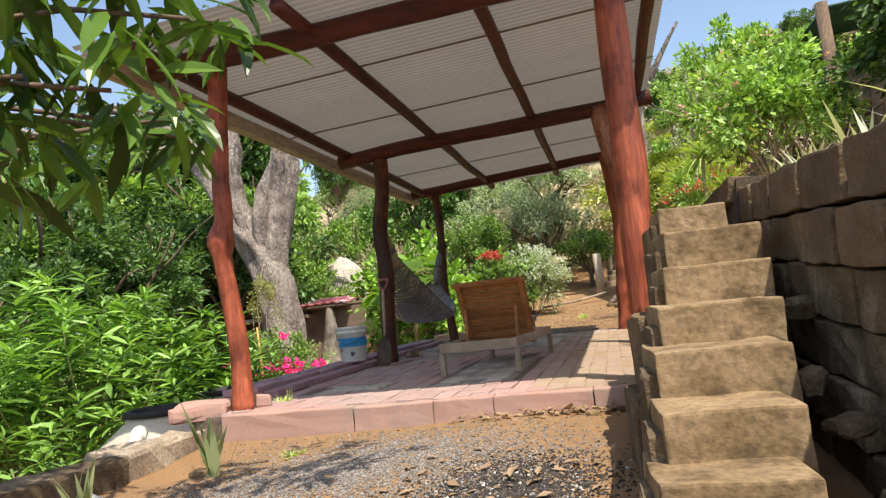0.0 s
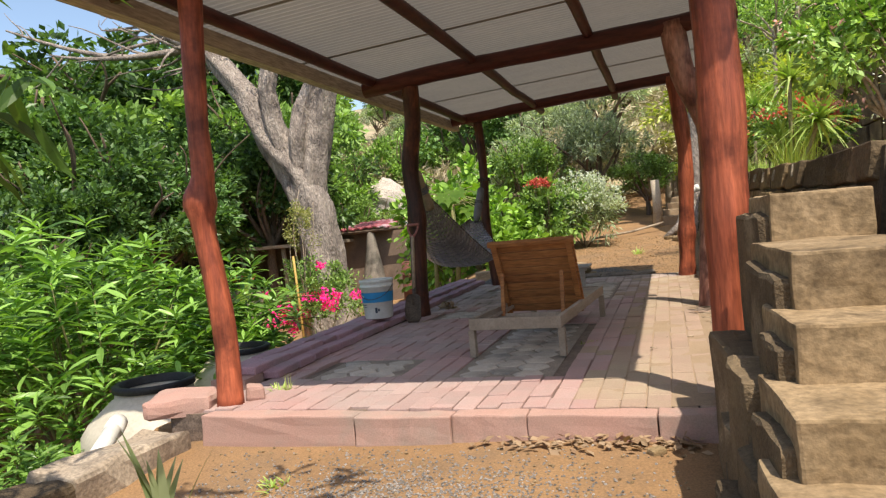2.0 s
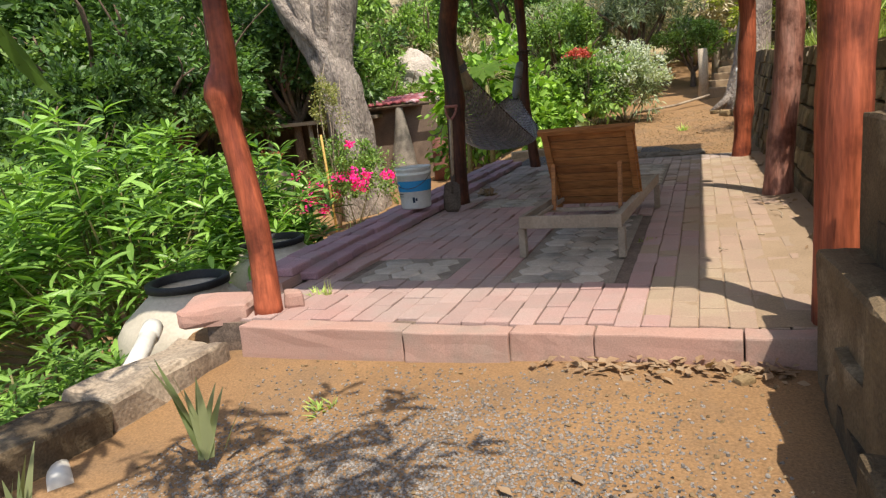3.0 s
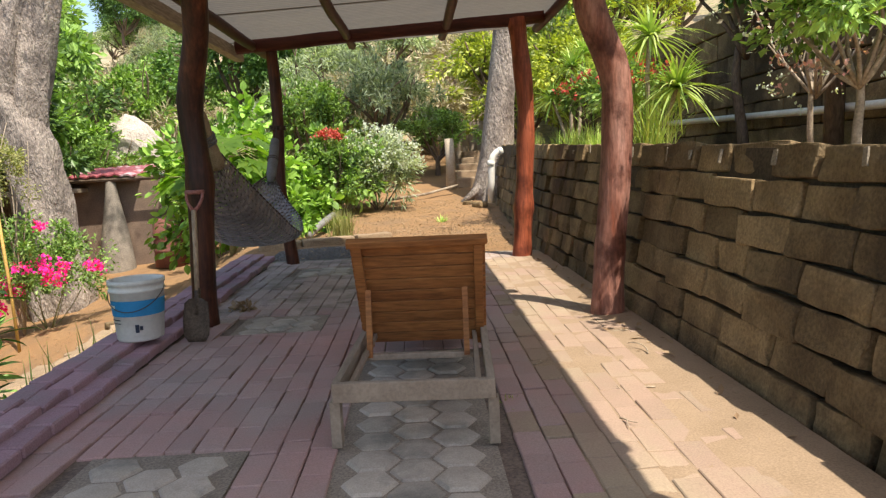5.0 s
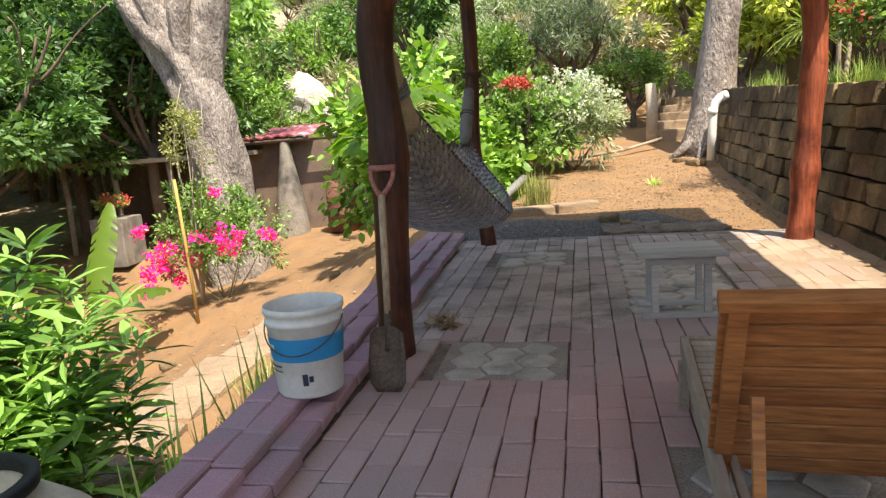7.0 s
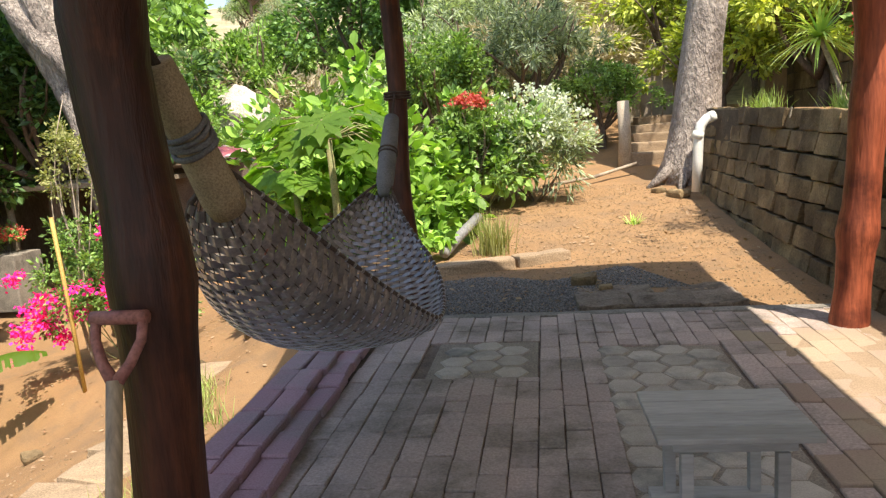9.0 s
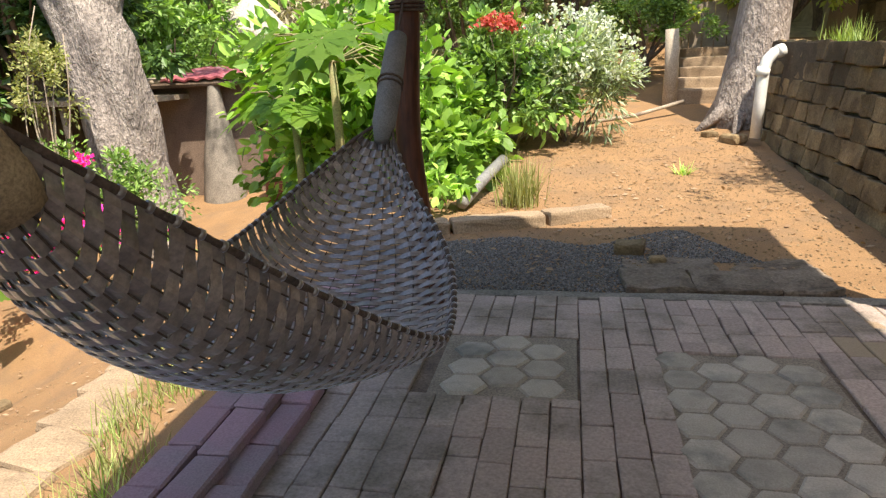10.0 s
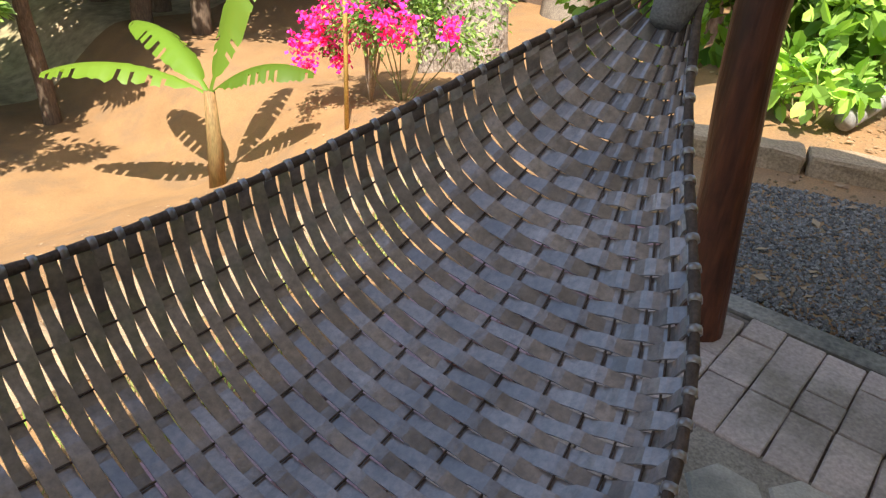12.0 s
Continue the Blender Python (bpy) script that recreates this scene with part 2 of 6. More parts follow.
L_OLEANDER = leaf_mat("long_green", (0.045, 0.105, 0.02), (0.33, 0.56, 0.125), 0.36)
L_MANGO = leaf_mat("mango_leaf", (0.026, 0.061, 0.010), (0.158, 0.292, 0.048), 0.35)
L_DARK = leaf_mat("dark_green", (0.024, 0.055, 0.017), (0.175, 0.31, 0.092))
L_MID = leaf_mat("mid_green", (0.068, 0.13, 0.03), (0.39, 0.59, 0.16))
L_GREY = leaf_mat("grey_green", (0.12, 0.155, 0.09), (0.56, 0.64, 0.42), 0.6)
L_YELLOW = leaf_mat("yellow_green", (0.13, 0.18, 0.03), (0.58, 0.62, 0.12))
L_DRY = leaf_mat("dry_brush", (0.36, 0.295, 0.215), (0.60, 0.535, 0.37), 0.8, 0.2)
L_GRASS = leaf_mat("grass_blade", (0.27, 0.42, 0.09), (0.54, 0.62, 0.22), 0.5)
L_STRAW = leaf_mat("straw_blade", (0.36, 0.34, 0.14), (0.24, 0.27, 0.09), 0.7)
L_BANANA = leaf_mat("banana_leaf", (0.102, 0.204, 0.024), (0.150, 0.258, 0.034), 0.4, 0.5)
L_MAGENTA = leaf_mat("magenta_bract", (0.75, 0.02, 0.27), (0.85, 0.05, 0.40), 0.7)
L_RED = leaf_mat("red_flower", (0.58, 0.07, 0.06), (0.68, 0.15, 0.12), 0.7, 0.3)
L_WHITE = leaf_mat("white_flower", (0.70, 0.73, 0.62), (0.62, 0.68, 0.55), 0.7, 0.3)
L_PINK = leaf_mat("pink_flower", (0.75, 0.36, 0.36), (0.70, 0.42, 0.40), 0.7, 0.3)
L_LITTER = leaf_mat("leaf_litter", (0.26, 0.16, 0.09), (0.38, 0.27, 0.17), 0.8, 0.1)


# building helpers
class Geo:
    """Vertices and faces gathered for one mesh."""

    def __init__(self):
        self.v, self.f = [], []

    def add(self, verts, faces):
        o = len(self.v)
        self.v.extend(tuple(p) for p in verts)
        self.f.extend(tuple(i + o for i in f) for f in faces)
        return self

    def box(self, x0, x1, y0, y1, z0, z1):
        return self.add([(x0, y0, z0), (x1, y0, z0), (x1, y1, z0), (x0, y1, z0), (x0, y0, z1), (x1, y0, z1), (x1, y1, z1), (x0, y1, z1)],
                        [(3, 2, 1, 0), (4, 5, 6, 7), (0, 1, 5, 4), (1, 2, 6, 5), (2, 3, 7, 6), (3, 0, 4, 7)])

    def tube(self, pts, radii, sides=8, cap=True, squash=1.0):
        pts = [Vector(p) for p in pts]
        if isinstance(radii, (int, float)):
            radii = [radii] * len(pts)
        verts, faces = [], []
        side = None
        for i, p in enumerate(pts):
            d = (pts[min(i + 1, len(pts) - 1)] - pts[max(i - 1, 0)]).normalized()
            if side is None:
                side = d.orthogonal().normalized()
            side = (side - d * side.dot(d)).normalized()
            up = d.cross(side)
            for k in range(sides):
                a = 2 * math.pi * k / sides
                verts.append(p + (side * math.cos(a) + up * math.sin(a) * squash) * radii[i])
        for i in range(len(pts) - 1):
            for k in range(sides):
                a, b = i * sides + k, i * sides + (k + 1) % sides
                faces.append((a, b, b + sides, a + sides))
        if cap:
            faces.append(tuple(range(sides - 1, -1, -1)))
            faces.append(tuple(range((len(pts) - 1) * sides, len(pts) * sides)))
        return self.add(verts, faces)

    def lathe(self, profile, sides=24, centre=(0, 0, 0)):
        verts, faces = [], []
        for r, z in profile:
            for k in range(sides):
                a = 2 * math.pi * k / sides
                verts.append((centre[0] + r * math.cos(a), centre[1] + r * math.sin(a), centre[2] + z))
        for i in range(len(profile) - 1):
            for k in range(sides):
                a, b = i * sides + k, i * sides + (k + 1) % sides
                faces.append((a, b, b + sides, a + sides))
        return self.add(verts, faces)


def mesh_of(name, geo, material, smooth=False):
    me = bpy.data.meshes.new(name)
    me.from_pydata(geo.v, [], geo.f)
    me.materials.append(material)
    if smooth:
        me.polygons.foreach_set("use_smooth", [True] * len(me.polygons))
    me.update()
    return me


def part(name, geo, material, parent=None, label="", smooth=False, kind=""):
    ob = new(name, geo if isinstance(geo, bpy.types.Mesh) else mesh_of(name, geo, material, smooth))
    if parent:
        ob.parent = parent
    if label or kind:
        tagged(ob, label, kind=kind)
    return ob


def thing(name, at, label, category, group="", kind=""):
    ob = new(name)
    ob.location = at
    ob.empty_display_size = 0.1
    return tagged(ob, label, category, group, kind)


def rough_box(w, d, h, bevel=0.02, cuts=2, jitter=0.01, seed=0):
    """A worn block centred on its base, with rounded edges and an uneven surface."""
    bm = bmesh.new()
    bmesh.ops.create_cube(bm, size=1)
    for v in bm.verts:
        v.co = Vector((v.co.x * w, v.co.y * d, (v.co.z + 0.5) * h))
    bmesh.ops.bevel(bm, geom=list(bm.edges), offset=bevel, segments=2 if cuts else 1, affect="EDGES", profile=0.6)
    if cuts:
        bmesh.ops.subdivide_edges(bm, edges=[e for e in bm.edges if e.calc_length() > 0.12], cuts=cuts, use_grid_fill=True)
    for v in bm.verts:
        v.co += Vector(noise.noise_vector(v.co * 7 + Vector((seed * 3.1, 0, 0)))) * jitter + Vector(noise.noise_vector(v.co * 25 + Vector((0, seed, 0)))) * jitter * 0.4
    me = bpy.data.meshes.new("block")
    bm.to_mesh(me)
    bm.free()
    return me


def piece(name, me, parent, x, y, z, rz=0.0, scale=(1, 1, 1), rx=0.0, ry=0.0):
    ob = new(name, me)
    ob.parent = parent
    ob.matrix_local = Matrix.LocRotScale((x, y, z), Euler((rx, ry, rz)), scale)
    return ob


# leaves
def leaf_shape(kind):
    """Vertices along x (length 1) and faces of one leaf."""
    if kind == "long":
        w, n = 0.105, 4
        v, f = [(0, 0, 0)], []
        for i, (s, k) in enumerate(((0.25, 0.8), (0.55, 1.0), (0.8, 0.65))):
            drop = -0.18 * s * s
            v += [(s, -w * k, drop + 0.03), (s, 0, drop), (s, w * k, drop + 0.03)]
        v.append((1, 0, -0.2))
        f = [(0, 1, 2), (0, 2, 3), (1, 4, 5, 2), (2, 5, 6, 3), (4, 7, 8, 5), (5, 8, 9, 6), (7, 10, 8), (8, 10, 9)]
        return v, f
    if kind == "broad":
        v = [(0, 0, 0), (0.3, -0.28, 0.05), (0.7, -0.26, 0.0), (1, 0, -0.12), (0.7, 0.26, 0.0), (0.3, 0.28, 0.05), (0.5, 0, -0.03)]
        return v, [(0, 1, 6), (1, 2, 6), (2, 3, 6), (3, 4, 6), (4, 5, 6), (5, 0, 6)]
    if kind == "small":
        return [(0, 0, 0), (0.5, -0.26, 0.04), (1, 0, -0.05), (0.5, 0.26, 0.04)], [(0, 1, 2), (0, 2, 3)]
    if kind == "narrow":
        return [(0, 0, 0), (0.5, -0.11, 0.02), (1, 0, -0.1), (0.5, 0.11, 0.02)], [(0, 1, 2), (0, 2, 3)]
    return [(0, 0, 0), (0.5, -0.4, 0.15), (1, 0, 0.2), (0.5, 0.4, 0.15)], [(0, 1, 2), (0, 2, 3)]


def leaf_mesh(name, kind, places, ways, sizes, material, twist=0.6):
    """Many leaves in one mesh: a place, a pointing way and a size for each."""
    tv, tf = leaf_shape(kind)
    tv = np.array(tv)
    places, ways, sizes = np.asarray(places, float), np.asarray(ways, float), np.asarray(sizes, float)
    n = len(places)
    ax = ways / (np.linalg.norm(ways, axis=1, keepdims=True) + 1e-9)
    up = np.tile((0.0, 0.0, 1.0), (n, 1)) + nrng.normal(0, twist, (n, 3))
    ay = np.cross(up, ax)
    ay /= np.linalg.norm(ay, axis=1, keepdims=True) + 1e-9
    az = np.cross(ax, ay)
    basis = np.stack((ax, ay, az), 1)
    pts = np.einsum("vk,nkj->nvj", tv, basis) * sizes[:, None, None] + places[:, None, :]
    me = bpy.data.meshes.new(name)
    k = len(tv)
    faces = [tuple(i + o for i in f) for o in range(0, n * k, k) for f in tf]
    me.from_pydata(pts.reshape(-1, 3).tolist(), [], faces)
    me.materials.append(material)
    return me


def crown_points(n, size, clumps, spread, low=-0.5, seed=0, hollow=0.55):
    """Leaf places in uneven clumps over an ellipsoid, and the way that each leaf points."""
    r = np.random.RandomState(seed)
    c = r.normal(0, 1, (clumps, 3))
    c /= np.linalg.norm(c, axis=1, keepdims=True)
    c[:, 2] = np.where(c[:, 2] < low, -c[:, 2] * 0.6, c[:, 2])
    c *= (hollow + (1 - hollow) * r.rand(clumps, 1)) * (0.75 + 0.5 * r.rand(clumps, 1))
    which = r.randint(0, clumps, n)
    rad = spread * (0.5 + r.rand(clumps, 1))
    off = r.normal(0, 1, (n, 3))
    off /= np.linalg.norm(off, axis=1, keepdims=True)
    off *= r.rand(n, 1) ** 0.5
    p = (c[which] + off * rad[which]) * np.array(size)
    way = off + c[which] * 0.5 + r.normal(0, 0.45, (n, 3))
    way[:, 2] -= 0.1
    return p, way


def limb(geo, p0, p1, r0, r1, bend=0.15, seed=0, sides=7, steps=7):
    r = random.Random(seed)
    p0, p1 = Vector(p0), Vector(p1)
    size = (p1 - p0).length
    a, b = Vector([r.uniform(-1, 1) for _ in range(3)]) * bend * size, Vector([r.uniform(-1, 1) for _ in range(3)]) * bend * size
    pts = []
    for i in range(steps + 1):
        s = i / steps
        pts.append(p0.lerp(p1, s) + a * math.sin(s * math.pi) + b * math.sin(2 * s * math.pi) * 0.4)
    geo.tube(pts, [r0 + (r1 - r0) * (i / steps) for i in range(steps + 1)], sides)
    return pts


def shrub(name, at, size, leaf, material, count, leaf_size, label, clumps=40, spread=0.3, stems=6, trunk=0.0, stem_r=0.02, bark=None, group="",
          category="shrub", seed=0, hollow=0.55, low=-0.5):
    """A bush or tree: stems or a trunk with limbs, and a crown of many leaves. size: half the crown's extents, trunk: bare height below it."""
    root = thing(name, at, label, category, group)
    g = Geo()
    r = random.Random(seed)
    mid = Vector((0, 0, trunk + size[2] * 0.85))
    if trunk > 0.4:
        limb(g, (0, 0, -0.15), (r.uniform(-0.1, 0.1), r.uniform(-0.1, 0.1), trunk + 0.2 * size[2]), stem_r * 1.6, stem_r, 0.06, seed, 9)
        start = Vector((0, 0, trunk))
    else:
        start = Vector((0, 0, -0.1))
    for i in range(stems):
        a = 2 * math.pi * i / stems + r.uniform(-0.3, 0.3)
        k = r.uniform(0.45, 0.85)
        tip = mid + Vector((math.cos(a) * size[0] * k, math.sin(a) * size[1] * k, size[2] * r.uniform(-0.1, 0.75)))
        pts = limb(g, start, tip, stem_r * 0.75, stem_r * 0.2, 0.1, seed * 31 + i, 6)
        limb(g, pts[4], pts[4] + (tip - pts[3]) * 0.8 + Vector((r.uniform(-0.3, 0.3) * size[0], r.uniform(-0.3, 0.3) * size[1], 0.1)), stem_r * 0.4, stem_r * 0.12, 0.1, seed * 17 + i, 5)
    part("trunk" if trunk > 0.4 else "stem", g, bark or M_BARK_DARK, root, smooth=True)
    p, w = crown_points(count, size, clumps, spread, seed=seed + 5, hollow=hollow, low=low)
    p[:, 2] += mid.z
    sizes = leaf_size * (0.6 + 0.7 * nrng.rand(count))
    part("crown", leaf_mesh("crown", leaf, p, w, sizes, material), None, root)
    return root


def blooms(root, size, height, count, bloom, material, name="blossom", seed=3, per=9, up_only=True):
    """Flower heads of small petals scattered over a crown."""
    r = np.random.RandomState(seed)
    c = r.normal(0, 1, (count, 3))
    c /= np.linalg.norm(c, axis=1, keepdims=True)
    if up_only:
        c[:, 2] = np.abs(c[:, 2])
    c *= np.array(size) * (0.85 + 0.25 * r.rand(count, 1))
    c[:, 2] += height
    p = np.repeat(c, per, 0) + r.normal(0, bloom * 0.55, (count * per, 3))
    w = r.normal(0, 1, (count * per, 3))
    w[:, 2] += 0.5
    part(name, leaf_mesh(name, "petal", p, w, bloom * (0.5 + 0.5 * r.rand(count * per)), material, 1.0), None, root, kind="stuff")


def blade_tuft(name, at, count, length, width, material, label, lean=0.6, droop=0.5, seed=0, category="grass", group="", spread=0.06, base=0.0):
    """A tuft of arching blades that rise from one base."""
    root = thing(name, at, label, category, group)
    r = random.Random(seed)
    g = Geo()
    for i in range(count):
        a, k = r.uniform(0, 2 * math.pi), r.uniform(0.15, 1) * lean
        d = Vector((math.cos(a), math.sin(a), 0))
        s = Vector((-d.y, d.x, 0))
        L = length * r.uniform(0.6, 1.1)
        p = Vector((r.gauss(0, spread), r.gauss(0, spread), base - 0.02))
        v, f = [], []
        for j in range(6):
            u = j / 5
            q = p + d * (L * k * u + L * 0.25 * k * u * u) + Vector((0, 0, L * (u * (1.05 - 0.35 * k) - droop * k * u ** 2.5)))
            w = width * (1 - u ** 2 * 0.95) * (0.5 + min(u * 3, 0.5))
            v += [q - s * w, q + s * w]
            if j:
                f.append((2 * j - 2, 2 * j - 1, 2 * j + 1, 2 * j))
        g.add(v, f)
    part("foliage", g, material, root)
    return root


# ground: one sheet that rises beside the patio and climbs into hills
def smooth_step(a, b, x):
    t = min(max((x - a) / (b - a), 0.0), 1.0)
    return t * t * (3 - 2 * t)


def land(x, y):
    front = -0.15 + 0.05 * smooth_step(-1.0, 1.0, x) - 0.4 * smooth_step(3.6, 0.0, y) - 0.5 * smooth_step(0.0, -6.0, y)
    back = 0.03 * max(0, y - 12.6) + 0.05 * max(0, y - 16) + 0.11 * max(0, y - 20)
    mid = front + (0.0 - front) * smooth_step(12.2, 12.6, y) - 0.03 if y < 12.6 else back - 0.03
    mid -= 0.09 * smooth_step(0.3, -1.1, x) * smooth_step(4.6, 3.7, y)
    edge = -1.95 - 0.25 * smooth_step(12.5, 15, y) if y > 4.75 else -1.5 - 0.14 * (4.5 - max(y, 1.0))
    fall = 0.42 - 0.22 * smooth_step(14.6, 16.5, y) - 0.15 * smooth_step(18, 21, y)
    low = -1.0 - 0.06 * math.sin(x * 0.6 + y * 0.3) - fall * min(max(0, -4 - x), 5) + 0.09 * max(0, y - 21)
    slope_w = 0.5 + 2.2 * smooth_step(12.0, 16.5, y)
    left = smooth_step(edge, edge - slope_w, x)
    z = mid * (1 - left) + low * left
    wall_x = 2.2 if y > 4.3 else 2.5
    if x > wall_x:
        top = 1.1 - 0.06 * max(0, 4.9 - y) + 0.022 * max(0, y - 5) - 0.05 * smooth_step(wall_x, wall_x + 0.6, x) if y < 19.2 else back + (1.45 - back) * smooth_step(24, 19.2, y) * smooth_step(wall_x, wall_x + 1.5, x)
        top += 1.9 * smooth_step(5.25, 5.5, x) * smooth_step(5.0, 7.5, y)
        z = top
    far = max(0.0, y - 25)
    z += 8 * smooth_step(0, 50, far) + 14 * smooth_step(40, 190, far)
    z += 7 * smooth_step(14, 60, x) * smooth_step(-20, 10, y) + 3 * smooth_step(-30, -90, x)
    bump_k = 0.02 if -2.5 < x < 2.5 and y < 20 else 0.06
    z += noise.noise(Vector((x * 0.9, y * 0.9, 0))) * bump_k
    if far > 0:
        z += noise.noise(Vector((x * 0.07, y * 0.07, 3))) * 2.2 * smooth_step(0, 20, far)
    return z


def lines(spans):
    out = []
    for a, b, step in spans:
        k = max(1, round((b - a) / step))
        out += [a + (b - a) * i / k for i in range(k)]
    return out + [spans[-1][1]]


def build_ground():
    xs = lines([(-320, -60, 20), (-60, -16, 2.5), (-16, -7, 0.5), (-7, -2.6, 0.22), (-2.6, 2.0, 0.11), (2.0, 2.19, 0.1), (2.19, 2.21, 0.02), (2.21, 2.49, 0.14), (2.49, 2.51, 0.02),
                (2.51, 5.2, 0.3), (5.2, 5.6, 0.1), (5.6, 8, 0.4), (8, 16, 1), (16, 60, 3), (60, 320, 20)])
    ys = lines([(-320, -40, 20), (-40, -6, 3), (-6, 0, 0.5), (0, 4.7, 0.11), (4.7, 12.5, 0.25), (12.5, 20, 0.13), (20, 30, 0.5), (30, 90, 2.5), (90, 320, 15)])
    g = Geo()
    g.v = [(x, y, land(x, y)) for y in ys for x in xs]
    w = len(xs)
    for j in range(len(ys) - 1):
        for i in range(w - 1):
            cx, cy = (xs[i] + xs[i + 1]) / 2, (ys[j] + ys[j + 1]) / 2
            if -1.5 < cx < 1.8 and 4.95 < cy < 12.2:
                continue
            g.f.append((j * w + i, j * w + i + 1, j * w + w + i + 1, j * w + w + i))
    me = mesh_of("ground", g, M_SOIL, True)
    me.materials.append(M_HILL)
    ids = [1 if (me.vertices[p.vertices[0]].co.y > 26 or abs(me.vertices[p.vertices[0]].co.x) > 14) else 0 for p in me.polygons]
    me.polygons.foreach_set("material_index", ids)
    tagged(new("ground", me), "sandy orange earth, sloping down beside the patio", "ground", kind="structure")


build_ground()


# patio slab with its broken front edge
def build_patio():
    floor = thing("floor", (0, 0, 0), "worn red brick patio floor with hexagonal concrete tiles", "floor", kind="structure")
    g = Geo()
    g.box(-1.62, 1.86, 4.72, 12.4, -0.5, -0.019)
    part("bed", g, M_JOINT, floor, "dark sandy bed under the bricks")
    g = Geo()
    nx, ny = 14, 60
    for j in range(ny + 1):
        for i in range(nx + 1):
            x, y = 0.7 + 1.22 * i / nx, 4.76 + 7.6 * j / ny
            drift = 0.014 * smooth_step(1.35, 1.85, x + 0.25 * noise.noise(Vector((x * 2, y * 1.3, 5)))) * smooth_step(7.6, 5.2, y) + 0.012 * smooth_step(1.55, 1.8, x)
            g.v.append((x, y, -0.02 + 0.017 * smooth_step(0.7, 1.15, x + 0.2 * noise.noise(Vector((x * 3, y * 2, 8)))) + drift + 0.004 * noise.noise(Vector((x * 6, y * 6, 1)))))
    g.f = [(j * 15 + i, j * 15 + i + 1, j * 15 + i + 16, j * 15 + i + 15) for j in range(ny) for i in range(nx)]
    me = rough_box(3.5, 0.11, 0.2, 0.012, 6, 0.008, 19)
    me.materials.append(M_CONCRETE)
    piece("end_strip", me, floor, 0.0, 12.463, -0.204)
    part("blown_sand", g, M_SAND, floor, "pale sand drifted over the bricks", True)
    r = random.Random(3)
    x = -1.32
    i = 0
    while x < 1.6:
        w = r.uniform(0.3, 0.7) if x > -0.4 else r.uniform(0.9, 1.3)
        w = min(w, 1.62 - x)
        me = rough_box(w - 0.004, 0.13, 0.258 + r.uniform(-0.004, 0.004), 0.009, 4, 0.008, i)
        me.materials.append(M_PINK)
        piece("edge_block", me, floor, x + w / 2, 4.68 + r.uniform(-0.012, 0.012) * (x > -0.6), -0.262, r.uniform(-0.02, 0.02) * (x > -0.6))
        x += w
        i += 1
    return floor


FLOOR = build_patio()


def hex_patches():
    return [(-1.1, -0.47, 5.55, 6.2), (-1.1, -0.47, 8.36, 8.98), (-1.1, -0.47, 11.05, 11.75), (-0.05, 0.6, 5.5, 7.7), (-0.08, 0.66, 9.55, 11.6)]


